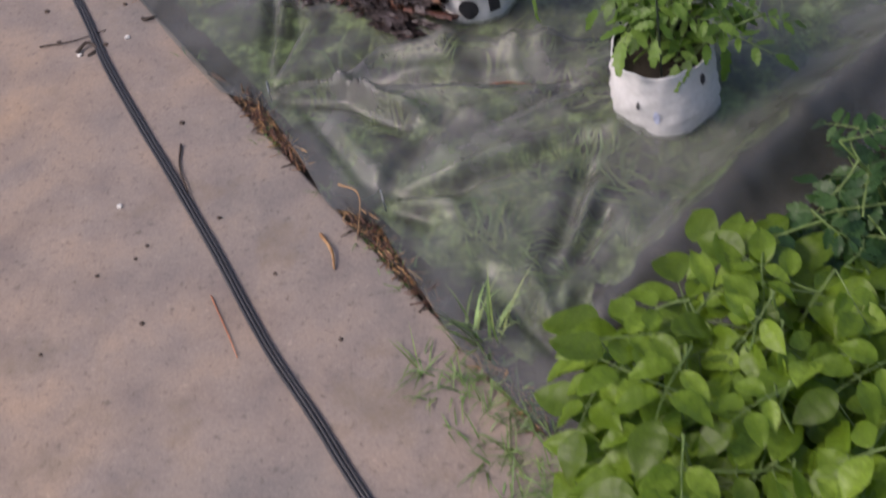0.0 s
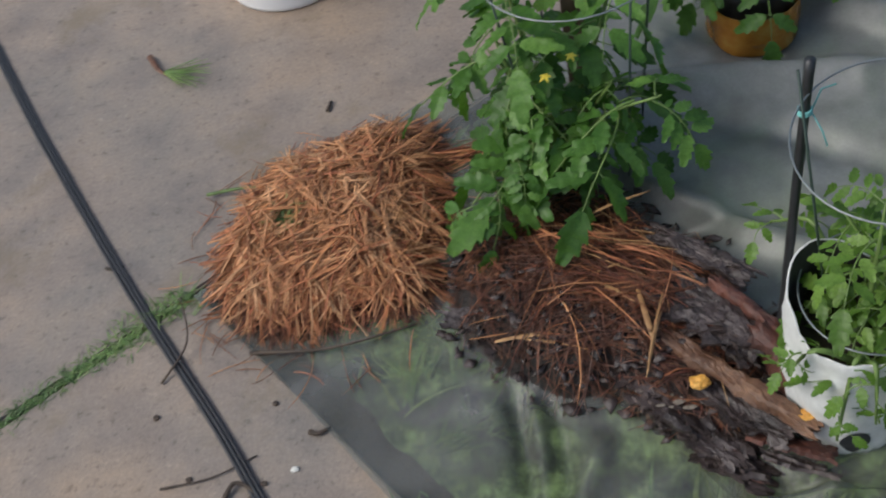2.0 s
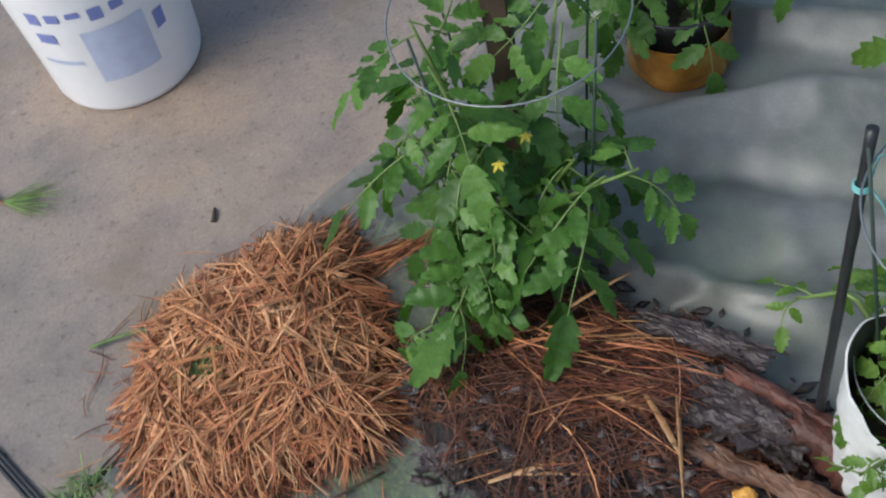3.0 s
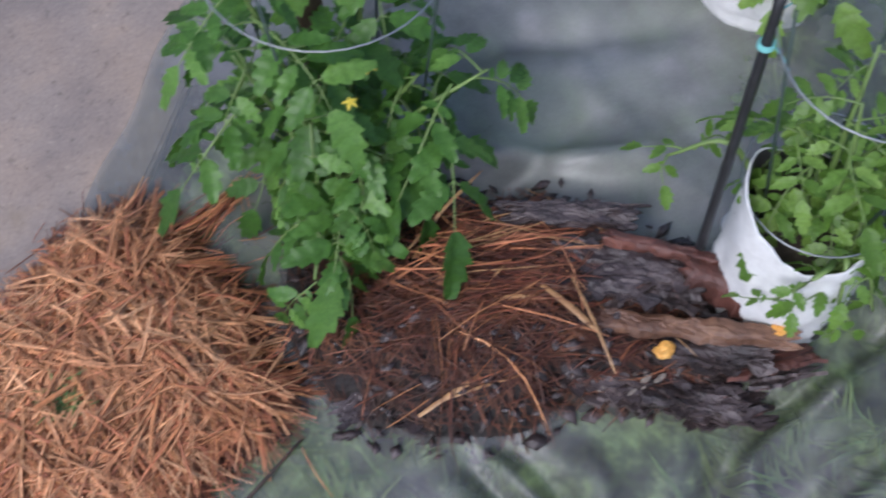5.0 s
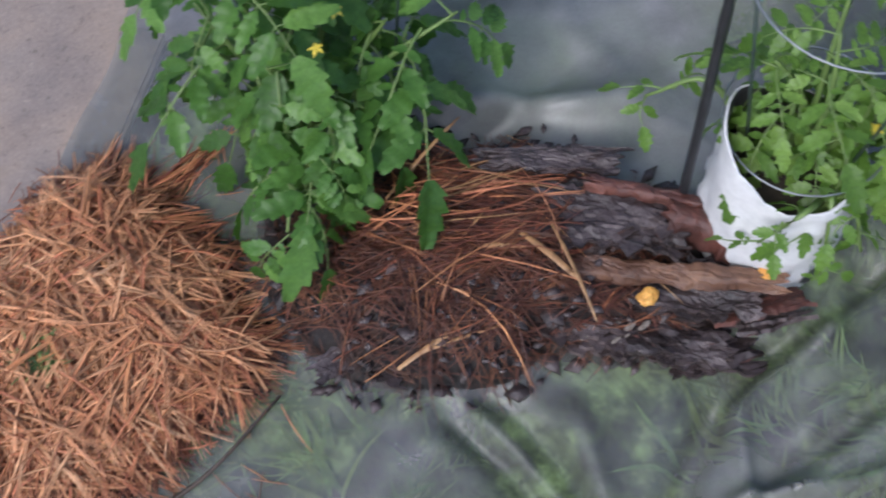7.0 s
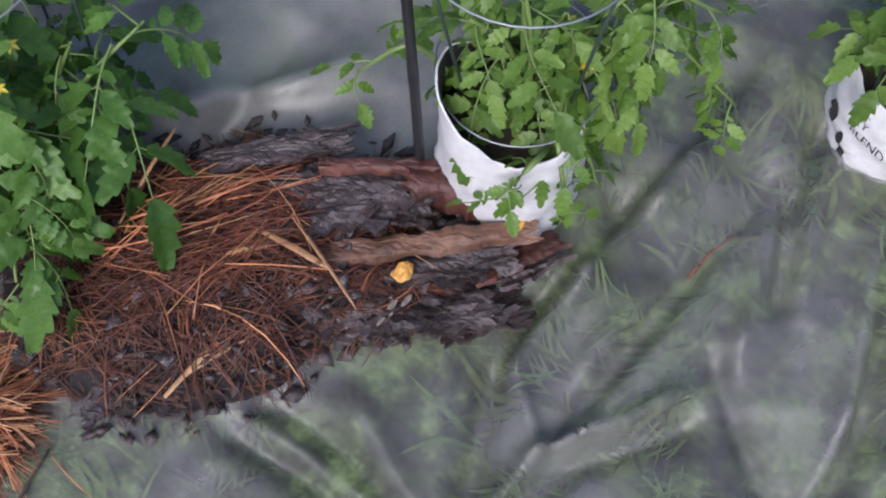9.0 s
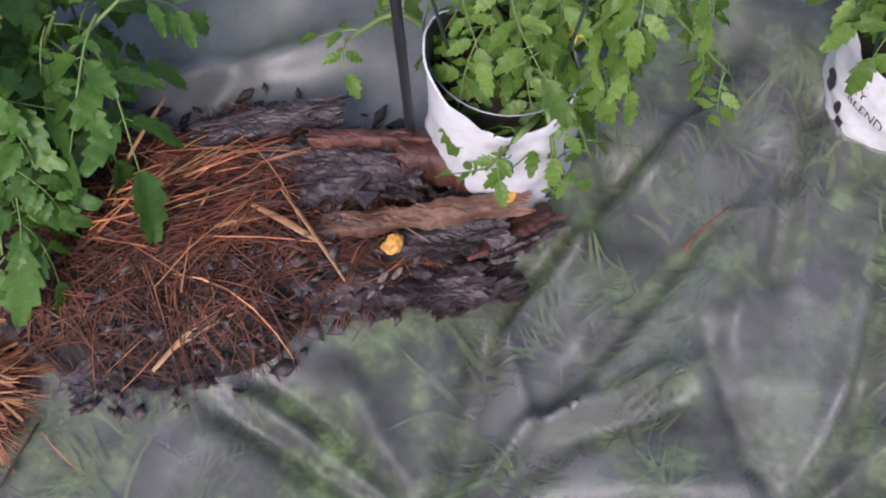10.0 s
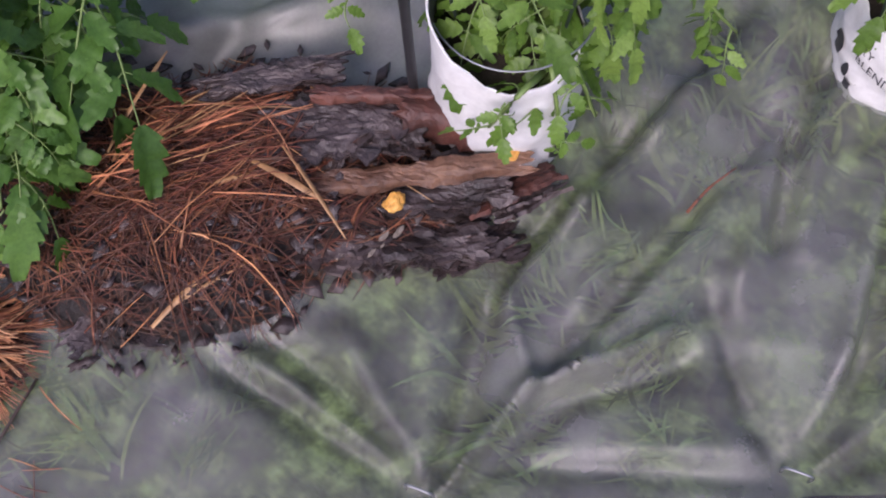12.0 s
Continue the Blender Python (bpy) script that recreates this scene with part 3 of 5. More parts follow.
def mound(zf, share, c, reach, lift, cell=0.010):
    g = Geo()
    n = int(2 * reach / cell)
    idx = {}
    for i in range(n + 1):
        for j in range(n + 1):
            x, y = c[0] - reach + i * cell, c[1] - reach + j * cell
            s = share(x, y)
            if s < 1.2:
                idx[i, j] = len(g.v)
                g.v.append(Vector((x, y, zf(x, y) - lift - 0.14 * max(0.0, s - 0.90 - 0.12 * noise.noise((x * 26, y * 26, 5))) + 0.006 * noise.noise((x * 60, y * 60, 7)))))
    for (i, j) in list(idx):
        q = [(i, j), (i + 1, j), (i + 1, j + 1), (i, j + 1)]
        if all(k in idx for k in q):
            g.f.append(tuple(idx[k] for k in q))
            g.s.append(0)
    return g


def drape(geo, zf, mid, a, length, width, lift, curve, slot=0, tilt=0.0, fork=0):
    """A needle, or a bundle of them from one sheath, laid over a heap: it follows the surface and bends sideways."""
    for f in range(max(1, fork)):
        b0 = a + (rnd(-0.07, 0.07) if f else 0.0)
        c = curve + rnd(-0.08, 0.08)
        pts = []
        for i in range(6):
            k = i / 5 - 0.5
            b = b0 + c * k
            x, y = mid[0] + math.cos(b) * length * k, mid[1] + math.sin(b) * length * k
            pts.append(Vector((x, y, 0.82 * zf(x, y) + 0.18 * zf(*mid) + lift + tilt * k)))
        pts = [Vector((p.x, p.y, max(p.z, zf(p.x, p.y) - 0.010))) for p in pts]
        vs, fs = tube(pts, [width * q for q in (0.34, 0.5, 0.5, 0.48, 0.40, 0.2)], 3, caps=False)
        geo.add(vs, fs, slot)


def build_pile():
    e = thing("pine_straw_pile", "heap of fresh orange-brown pine needles on sheet and concrete", "pine straw")
    # filler mound whose dark colour paints the shade seen between needles
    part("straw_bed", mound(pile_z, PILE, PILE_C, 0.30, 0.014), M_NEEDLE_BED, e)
    random.seed(21)
    g = Geo()
    for layer, n in ((0, 1700), (1, 1250), (2, 620)):
        count = 0
        while count < n:
            x, y = PILE_C[0] + rnd(-0.29, 0.29), PILE_C[1] + rnd(-0.29, 0.29)
            s = PILE(x, y)
            if s > (0.90, 0.84, 0.78)[layer] or (layer and noise.noise((x * 20, y * 20, 3.0 + layer)) < -0.18):
                continue
            count += 1
            out = math.atan2(y - PILE_C[1], x - PILE_C[0])
            a = (-1.45 if rnd(0, 1) < 0.62 + 0.5 * noise.noise((x * 6, y * 6, 11.0)) else 0.25) + random.gauss(0, 0.38)
            k = rnd(0, 1)
            if k < 0.28:
                a = rnd(0, 6.28)
            elif s > 0.6 and (0.7 < out < 1.5 or -1.1 < out < -0.4) and k < 0.60:
                a = out + random.gauss(0, 0.35)
            elif s > 0.75:
                a = out + 1.57 + random.gauss(0, 0.6)
            L = rnd(0.08, 0.19) * (1.0 if s < 0.7 else 0.75)
            # dark straw low, pale straw on top: the heap's depth painted by layer
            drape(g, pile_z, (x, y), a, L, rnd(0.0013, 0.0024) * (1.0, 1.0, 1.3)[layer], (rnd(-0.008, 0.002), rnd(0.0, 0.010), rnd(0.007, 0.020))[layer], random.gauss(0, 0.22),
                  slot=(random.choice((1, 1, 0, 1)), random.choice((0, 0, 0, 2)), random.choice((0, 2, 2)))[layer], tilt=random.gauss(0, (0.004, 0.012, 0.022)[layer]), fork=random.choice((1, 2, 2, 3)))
    # a loose wisp drawn out towards the tomato
    for _ in range(46):
        k = rnd(0.1, 0.9)
        x, y = -0.545 + 0.10 * k + rnd(-0.006, 0.006), 3.012 + 0.014 * k + rnd(-0.012, 0.012)
        drape(g, lambda p, q: 0.045, (x, y), 0.12 + random.gauss(0, 0.16), rnd(0.06, 0.11), rnd(0.0016, 0.0028), rnd(-0.006, 0.012), rnd(-0.3, 0.3), slot=random.choice((0, 0, 2, 1)))
    # strays on concrete and sheet
    for _ in range(70):
        b = rnd(0, 6.28)
        x, y = PILE_C[0] + 0.24 * math.cos(b) * rnd(0.95, 1.15), PILE_C[1] + 0.24 * math.sin(b) * rnd(0.95, 1.15)
        u, v = to_bed(x, y)
        drape(g, lambda p, q: 0.004 + max(0.0, tarp_z(*to_bed(p, q)) if v > -0.02 and u > -0.05 else 0.0), (x, y), rnd(0, 6.28), rnd(0.03, 0.09), rnd(0.0012, 0.0020), 0.001, rnd(-0.4, 0.4), slot=random.choice((0, 1)))
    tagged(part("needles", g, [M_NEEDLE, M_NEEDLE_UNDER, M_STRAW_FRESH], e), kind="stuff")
    b = Geo()
    for _ in range(70):
        x, y = -0.772 + rnd(-0.022, 0.022), 2.900 + rnd(-0.022, 0.022)
        blade(b, Vector((x, y, pile_z(x, y) + 0.010)), (rnd(-1, 1), rnd(-1, 1), rnd(0.2, 0.9)), rnd(0.015, 0.035), 0.0022, 0.005)
    part("green_sprout", b, M_GRASS, e, "small yellow-green sprout")


def build_mulch():
    e = thing("leaf_mulch", "dark wet mulch with old pine needles heaped on the plastic sheet", "mulch")
    part("mulch_bed", mound(mulch_z, MULCH, MULCH_C, 0.34, 0.006), M_MULCH, e)
    random.seed(33)
    g = Geo()
    for layer, n in ((0, 1500), (1, 420), (2, 90)):
        count = 0
        while count < n:
            x, y = MULCH_C[0] + rnd(-0.32, 0.32), MULCH_C[1] + rnd(-0.32, 0.34)
            s = MULCH(x, y)
            near = math.exp(-(((x + 0.27) / 0.10) ** 2 + ((y - 2.715) / 0.085) ** 2))
            if s > 0.96 or rnd(0, 1) > (0.35, 0.10, 0.05)[layer] + near:
                continue
            count += 1
            if near > 0.4:
                a = random.gauss(-0.55, 0.38)
            elif x < -0.38:
                a = random.gauss(-1.5, 0.8)
            else:
                a = random.gauss(-0.7, 0.8)
            if rnd(0, 1) < 0.15:
                a = rnd(0, 6.28)
            drape(g, mulch_z, (x, y), a, rnd(0.05, 0.16) * (1.0 if s < 0.75 else 0.6), rnd(0.0011, 0.0021), (rnd(-0.004, 0.004), rnd(0.002, 0.012), rnd(0.008, 0.022))[layer],
                  random.gauss(0, 0.25), slot=(0, random.choice((0, 0, 3)), random.choice((3, 3, 1, 2, 1)))[layer], tilt=random.gauss(0, 0.012), fork=random.choice((1, 1, 2)))
    tagged(part("old_needles", g, [M_NEEDLE_OLD, M_NEEDLE, M_STRAW, M_NEEDLE_UNDER], e), kind="stuff")
    g = Geo()
    for k in range(620):
        a = rnd(0, 6.28)
        s = rnd(0.2, 1.25)
        x, y = MULCH_C[0] + 0.21 * s * math.cos(a), MULCH_C[1] + 0.22 * s * math.sin(a)
        if MULCH(x, y) > 1.16 or (k > 380 and MULCH(x, y) < 0.82):
            continue
        r = rnd(0.003, 0.010) if rnd(0, 1) < 0.7 else rnd(0.010, 0.018)
        c = Vector((x, y, mulch_z(x, y) + 0.003))
        t = rnd(0, 6.28)
        tip = Vector((math.cos(t), math.sin(t), rnd(-0.2, 0.35)))
        sd = Vector((-tip.y, tip.x, rnd(-0.3, 0.3))) * rnd(0.35, 0.7)
        up = Vector((0, 0, r * 0.3))
        vs = [c - tip * r, c - sd * r, c + tip * r, c + sd * r]
        g.add(vs + [q - up for q in vs], [(0, 1, 2, 3), (4, 7, 6, 5), (0, 4, 5, 1), (1, 5, 6, 2), (2, 6, 7, 3), (3, 7, 4, 0)])
    tagged(part("crumbled_bark", g, M_BARK, e), kind="stuff")


def straw(p, q, width, label="pale dry straw blade lying on mulch"):
    """One broad dry blade from p to q, creased along its middle."""
    p, q = Vector(p), Vector(q)
    x = (q - p).cross(Vector((0, 0, 1))).normalized()
    g = Geo()
    vs = []
    for i in range(7):
        s = i / 6
        c = p.lerp(q, s) + Vector((0, 0, 0.006 * math.sin(s * 3.1)))
        w = width * 0.5 * (0.75 + 0.4 * math.sin(s * 2.8)) * (1 if i < 6 else 0.3)
        vs += [c - x * w, c + Vector((0, 0, w * 0.5)), c + x * w]
    fs = []
    for i in range(6):
        a = i * 3
        fs += [(a, a + 1, a + 4, a + 3), (a + 1, a + 2, a + 5, a + 4)]
    vs2 = [v - Vector((0, 0, 0.0012)) for v in vs]
    g.add(vs, fs)
    g.add(vs2, [f[::-1] for f in fs])
    tagged(obj("straw_blade", g, M_STRAW), label, "straw", group="straw blades on the mulch")


SHIFT = Vector((0.005, 0.013, -0.006))


def bark(a, b, width, thick, seed, arch=0.0, roll=0.0, mats=None, label="ragged slab of dark wet pine bark", ragged=0.5, name="bark_slab", layers=2):
    """Ragged flat plates laid one on the other from a to b: flaky relief above, redder wood beneath."""
    a, b = Vector(a) + SHIFT, Vector(b) + SHIFT
    d = (b - a).normalized()
    x = d.cross(Vector((0, 0, 1))).normalized()
    up = x.cross(d)
    x, up = x * math.cos(roll) + up * math.sin(roll), up * math.cos(roll) - x * math.sin(roll)
    L = (b - a).length
    g = Geo()
    for lay in range(layers):
        sd = seed + 17.3 * lay
        k0, k1 = (0.0, 1.0) if lay == 0 else (0.08 + 0.2 * abs(noise.noise((sd, 1, 1))), 0.92 - 0.25 * abs(noise.noise((sd, 2, 2))))
        shrink = 1.0 - 0.22 * lay
        nl, nw = max(14, int(L * (k1 - k0) / 0.005)), 12
        top, bot = {}, {}
        for i in range(nl + 1):
            s = k0 + (k1 - k0) * i / nl
            e = []
            for side in (3.1, 5.7):
                q = 1 + ragged * noise.noise((s * L * 26, sd * side, 0)) + 0.7 * ragged * noise.noise((s * L * 75, sd, side)) + 0.4 * ragged * noise.noise((s * L * 190, sd, side + 2))
                e.append(max(0.25, q) * shrink)
            for j in range(nw + 1):
                w = j / nw * 2 - 1
                lim = e[1] if w > 0 else e[0]
                jag = 0.030 * noise.noise((w * 3.5, sd, 3.0 if i < nl / 2 else 8.0)) + 0.012 * noise.noise((w * 11, sd, 5.0 if i < nl / 2 else 9.0))
                endk = max(0.0, 1 - min(i, nl - i) / (nl * 0.2))
                c = a + d * (L * s + jag * endk) + x * (w * lim * width * 0.5)
                relief = 0.0016 * math.floor(2.6 * noise.noise((s * L * 26 + sd, w * width * 34, 1))) + 0.0009 * noise.noise((s * L * 90, w * width * 110, sd))
                h = arch * (1 - w * w) + relief + lay * thick * 0.7 + 0.004 * noise.noise((s * L * 14, w, sd))
                c += up * h
                top[i, j] = len(g.v)
                g.v.append(c)
                bot[i, j] = len(g.v)
                g.v.append(c - up * (thick * (0.75 + 0.5 * noise.noise((s * 8, w * 3, sd + 4)))))
        for i in range(nl):
            for j in range(nw):
                g.f.append((top[i, j], top[i + 1, j], top[i + 1, j + 1], top[i, j + 1]))
                g.f.append((bot[i, j], bot[i, j + 1], bot[i + 1, j + 1], bot[i + 1, j]))
                g.s += [0, 1]
            g.f += [(top[i, 0], bot[i, 0], bot[i + 1, 0], top[i + 1, 0]), (top[i, nw], top[i + 1, nw], bot[i + 1, nw], bot[i, nw])]
            g.s += [0, 0]
        for j in range(nw):
            g.f += [(top[0, j], top[0, j + 1], bot[0, j + 1], bot[0, j]), (top[nl, j], bot[nl, j], bot[nl, j + 1], top[nl, j + 1])]
            g.s += [0, 0]
    return tagged(obj(name, g, mats or [M_BARK, M_BARK_IN], smooth=False), label, "bark", group="bark on the mulch")


def chunk(p, r, seed, mats, parent, name="knot"):
    bm = bmesh.new()
    bmesh.ops.create_icosphere(bm, subdivisions=3, radius=1.0)
    for q in bm.verts:
        k = 1 + 0.35 * noise.noise(q.co * 1.6 + Vector((seed, 0, 0))) + 0.15 * noise.noise(q.co * 5 + Vector((0, seed, 0)))
        q.co = Vector((q.co.x * r[0] * k, q.co.y * r[1] * k, q.co.z * r[2] * k)) + Vector(p) + SHIFT
    me = bpy.data.meshes.new(name)
    bm.to_mesh(me)
    bm.free()
    me.materials.append(mats)
    ob = new(name, me)
    ob.parent = parent
    return ob


def build_bark():
    strip = bark((-0.290, 2.620, 0.104), (-0.081, 2.401, 0.108), 0.028, 0.006, 2.0, arch=0.006, roll=-0.35, mats=[M_WOOD, M_BARK_IN], ragged=0.35, layers=1,
                 label="long tan strip of rotten wood with orange knots on bark", name="wood_strip")
    chunk((-0.210, 2.489, 0.112), (0.014, 0.010, 0.006), 3.0, M_KNOT, strip)
    chunk((-0.088, 2.424, 0.108), (0.016, 0.010, 0.006), 7.0, M_KNOT, strip)
    inner = [M_BARK_IN, M_BARK_IN]
    bark((-0.342, 2.646, 0.070), (-0.188, 2.428, 0.060), 0.085, 0.007, 5.0, roll=0.30, layers=3)
    plate = bark((-0.281, 2.530, 0.058), (-0.152, 2.403, 0.048), 0.075, 0.006, 6.0, roll=0.40, layers=3)
    for k, (x, y, r) in enumerate(((-0.239, 2.484, 0.010), (-0.250, 2.496, 0.008), (-0.225, 2.474, 0.009), (-0.262, 2.482, 0.006), (-0.285, 2.508, 0.007), (-0.232, 2.490, 0.005), (-0.248, 2.478, 0.004))):
        chunk((x, y, 0.079), (r, r * 0.35, 0.0015), 40.0 + k, M_LICHEN, plate, "lichen")
    bark((-0.225, 2.434, 0.046), (-0.137, 2.372, 0.044), 0.050, 0.006, 6.6, roll=0.35)
    bark((-0.249, 2.559, 0.085), (-0.135, 2.427, 0.084), 0.045, 0.006, 7.7, roll=0.2)
    bark((-0.224, 2.687, 0.104), (-0.112, 2.520, 0.116), 0.075, 0.006, 9.0, arch=0.006, roll=0.25, ragged=0.6, layers=3)
    bark((-0.189, 2.597, 0.112), (-0.133, 2.516, 0.112), 0.050, 0.006, 10.0, roll=0.45, ragged=0.7)
    bark((-0.167, 2.636, 0.128), (-0.080, 2.515, 0.130), 0.019, 0.006, 11.0, arch=0.008, roll=-0.2, mats=inner, label="reddish curled strip of inner bark", layers=1)
    bark((-0.238, 2.752, 0.112), (-0.119, 2.635, 0.124), 0.034, 0.005, 13.0, mats=[M_BARK, M_BARK], label="grey flaky strip of bark")
    bark((-0.160, 2.497, 0.080), (-0.072, 2.425, 0.088), 0.050, 0.007, 15.0, roll=0.1)
    bark((-0.151, 2.429, 0.070), (-0.062, 2.387, 0.078), 0.036, 0.008, 17.0, roll=0.6, mats=inner, label="reddish brown chunk of broken bark", layers=1)
    bark((-0.136, 2.412, 0.050), (-0.068, 2.380, 0.045), 0.045, 0.006, 17.7, roll=0.9)
    bark((-0.122, 2.545, 0.106), (-0.065, 2.474, 0.096), 0.055, 0.008, 18.0, arch=0.024, roll=-0.1, mats=inner, label="curled brown bark tube with a hollow end", layers=1)
    bark((-0.474, 2.670, 0.058), (-0.451, 2.605, 0.060), 0.030, 0.004, 19.0, mats=[M_WOOD, M_WOOD], label="tan flake of rotten wood in mulch", layers=1)
    bark((-0.128, 2.548, 0.122), (-0.062, 2.452, 0.098), 0.050, 0.007, 21.0, arch=0.026, roll=-0.25, mats=inner, label="curled reddish bark chunk leaning on grow bag", layers=1)
    bark((-0.330, 2.585, 0.072), (-0.245, 2.505, 0.078), 0.060, 0.005, 22.0, roll=0.15, ragged=0.7)
    bark((-0.250, 2.470, 0.062), (-0.170, 2.395, 0.066), 0.040, 0.005, 23.0, roll=0.1, ragged=0.7)
    bark((-0.180, 2.470, 0.082), (-0.110, 2.405, 0.088), 0.036, 0.005, 24.0, roll=-0.2, ragged=0.7)
    bark((-0.225, 2.620, 0.118), (-0.165, 2.560, 0.128), 0.055, 0.005, 25.0, roll=0.1, ragged=0.8)
    random.seed(51)
    for k in range(16):
        a = rnd(0, 6.28)
        x, y = (rnd(-0.52, -0.32), rnd(2.56, 2.70)) if k < 10 else (rnd(-0.33, -0.15), rnd(2.44, 2.66))
        if MULCH(x, y) > 1.05:
            continue
        z = mulch_z(x, y) + 0.004
        n = rnd(0.03, 0.06)
        bark((x, y, z), (x + n * math.cos(a), y + n * math.sin(a), z + rnd(-0.006, 0.010)), rnd(0.018, 0.034), 0.004, 30.0 + k, roll=rnd(-0.3, 0.3), label="small dark flake of bark in mulch", name="bark_flake", layers=1)
    for p, q, w in (((-0.349, 2.796, 0.100), (-0.225, 2.806, 0.140), 0.0036), ((-0.378, 2.739, 0.096), (-0.334, 2.694, 0.104), 0.0060), ((-0.334, 2.691, 0.108), (-0.270, 2.636, 0.116), 0.0055),
                    ((-0.264, 2.652, 0.120), (-0.255, 2.565, 0.122), 0.0065), ((-0.238, 2.608, 0.124), (-0.271, 2.515, 0.112), 0.0026), ((-0.232, 2.636, 0.128), (-0.268, 2.525, 0.118), 0.0024),
                    ((-0.467, 2.630, 0.072), (-0.361, 2.614, 0.092), 0.0055), ((-0.438, 2.626, 0.080), (-0.319, 2.576, 0.090), 0.0034), ((-0.338, 2.684, 0.112), (-0.281, 2.698, 0.122), 0.0026), ((-0.393, 2.763, 0.100), (-0.294, 2.804, 0.108), 0.0024)):
        straw(p, q, w)


build_pile()
build_mulch()
build_bark()


# ---- cables on the concrete ----
CABLE = [(-2.6, 6.0), (-1.90, 4.50), (-1.390, 3.490), (-1.204, 3.141), (-1.035, 2.842), (-0.886, 2.595), (-0.790, 2.424), (-0.698, 2.279), (-0.570, 2.085), (-0.430, 1.868), (-0.325, 1.697), (-0.219, 1.549), (-0.148, 1.444), (0.12, 1.06), (0.6, 0.3)]


def build_cables():
    e = thing("cable_bundle", "bundle of thin black rubber cables lying across the concrete", "cable", at=(-0.773, 2.406, 0.0))
    path = smooth_path([(x, y, 0) for x, y in CABLE], 260)
    for k, off in enumerate((-0.0060, 0.0, 0.0060)):
        pts = []
        for i, p in enumerate(path):
            d = (path[min(i + 1, len(path) - 1)] - path[max(i - 1, 0)]).normalized()
            n = Vector((-d.y, d.x, 0))
            w = off + 0.0010 * noise.noise((i * 0.09, k * 7.0, 0))
            pts.append(p + n * w + Vector((-e.location.x, -e.location.y, 0.0040 + (0.0012 if k == 1 else 0))))
        g = Geo()
        g.add(*tube(pts, 0.0032, 8))
        part("cable", g, M_CABLE, e)


build_cables()


# ---- plants ----
def leaflet(geo, p, d, normal, length, width, lobes=0.0, curl=0.25, slot=0):
    """One leaflet: halves folded on a midrib and puckered between the veins, lobed or smooth edge, tip drooping."""
    d = Vector(d).normalized()
    n = (Vector(normal) - d * Vector(normal).dot(d)).normalized()
    x = d.cross(n)
    N = 12
    skew, fold = rnd(-0.12, 0.12), rnd(0.12, 0.40) if lobes else rnd(0.25, 0.60)
    vs = []
    for i in range(N + 1):
        s = i / N
        if lobes:
            env = 2.1 * (s + 0.05) ** 0.62 * (1 - s) ** 0.85
            tooth = (i % 3) / 2
            cut = 1 + lobes * ((-0.75, -0.10, 0.60)[i % 3]) * (1 - 0.3 * s)
        else:
            env = math.sin(math.pi * min(1, s * 0.97 + 0.03) ** 0.86) ** 0.85 * (1 - 0.12 * s)
            tooth, cut = 0.0, 1.0
        w = width * 0.5 * env * cut
        if i == N:
            w = 0.0005
        c = Vector(p) + d * (length * s) - n * (curl * length * s * s * 0.6) + x * (skew * length * s * s)
        fwd = d * (length * 0.075 * tooth * (1 if lobes else 0))
        puck = 0.036 * length * math.sin(s * 24)
        sag = 0.10 * w
        edge = 0.05 * length * math.sin(s * 9 + length * 900)
        vs += [c - x * w + fwd + n * (fold * w - sag + edge * 0.5), c - x * (w * 0.5) + fwd * 0.4 + n * (0.6 * fold * w + puck), c, c + x * (w * 0.5) + fwd * 0.4 + n * (0.6 * fold * w + puck * 0.8), c + x * w + fwd + n * (fold * w - sag - edge * 0.5)]
    fs = []
    for i in range(N):
        for j in range(4):
            a = i * 5 + j
            fs.append((a, a + 1, a + 6, a + 5))
    geo.add(vs, fs, slot)


def compound_leaf(seed, length, size, lobes, pairs=3, round_leaf=0.5, droop=0.35):
    """A compound leaf along +x from the origin: stalk and paired leaflets, slot 0 blade, slot 1 stalk."""
    random.seed(seed)
    g = Geo()
    pts = [Vector((length * s, 0.01 * math.sin(s * 3 + seed), length * (0.12 * s - droop * s * s))) for s in [i / 6 for i in range(7)]]
    g.add(*tube(pts, [0.0022 - 0.0014 * i / 6 for i in range(7)], 5, caps=False), 1)

    def at(s):
        k = s * 6
        i = min(int(k), 5)
        return pts[i].lerp(pts[i + 1], k - i), (pts[i + 1] - pts[i]).normalized()
    for j in range(pairs):
        s = 0.38 + 0.5 * j / max(1, pairs - 0.4)
        p, d = at(s)
        for sg in (-1, 1):
            dirn = d * rnd(0.35, 0.7) + Vector((0, sg * rnd(0.8, 1.0), rnd(-0.15, 0.15)))
            L = size * rnd(0.75, 1.05) * (0.8 + 0.25 * s)
            stalk = p + dirn.normalized() * L * 0.15
            g.add(*tube([p, stalk], 0.0009, 4, caps=False), 1)
            leaflet(g, stalk, dirn, Vector((rnd(-0.3, 0.3), rnd(-0.3, 0.3) - sg * 0.15, 1)), L, L * round_leaf * rnd(0.9, 1.15), lobes, rnd(0.1, 0.5))
            if lobes and rnd(0, 1) < 0.5:
                p2, d2 = at(max(0.1, s - 0.12))
                leaflet(g, p2, d2 * 0.3 + Vector((0, sg, 0.1)), (0, 0, 1), size * 0.34, size * 0.22, 0.1, 0.2)
    p, d = at(1.0)
    leaflet(g, p, d, (rnd(-0.2, 0.2), rnd(-0.2, 0.2), 1), size * 1.15, size * 1.15 * round_leaf * 1.08, lobes, 0.35)
    return g


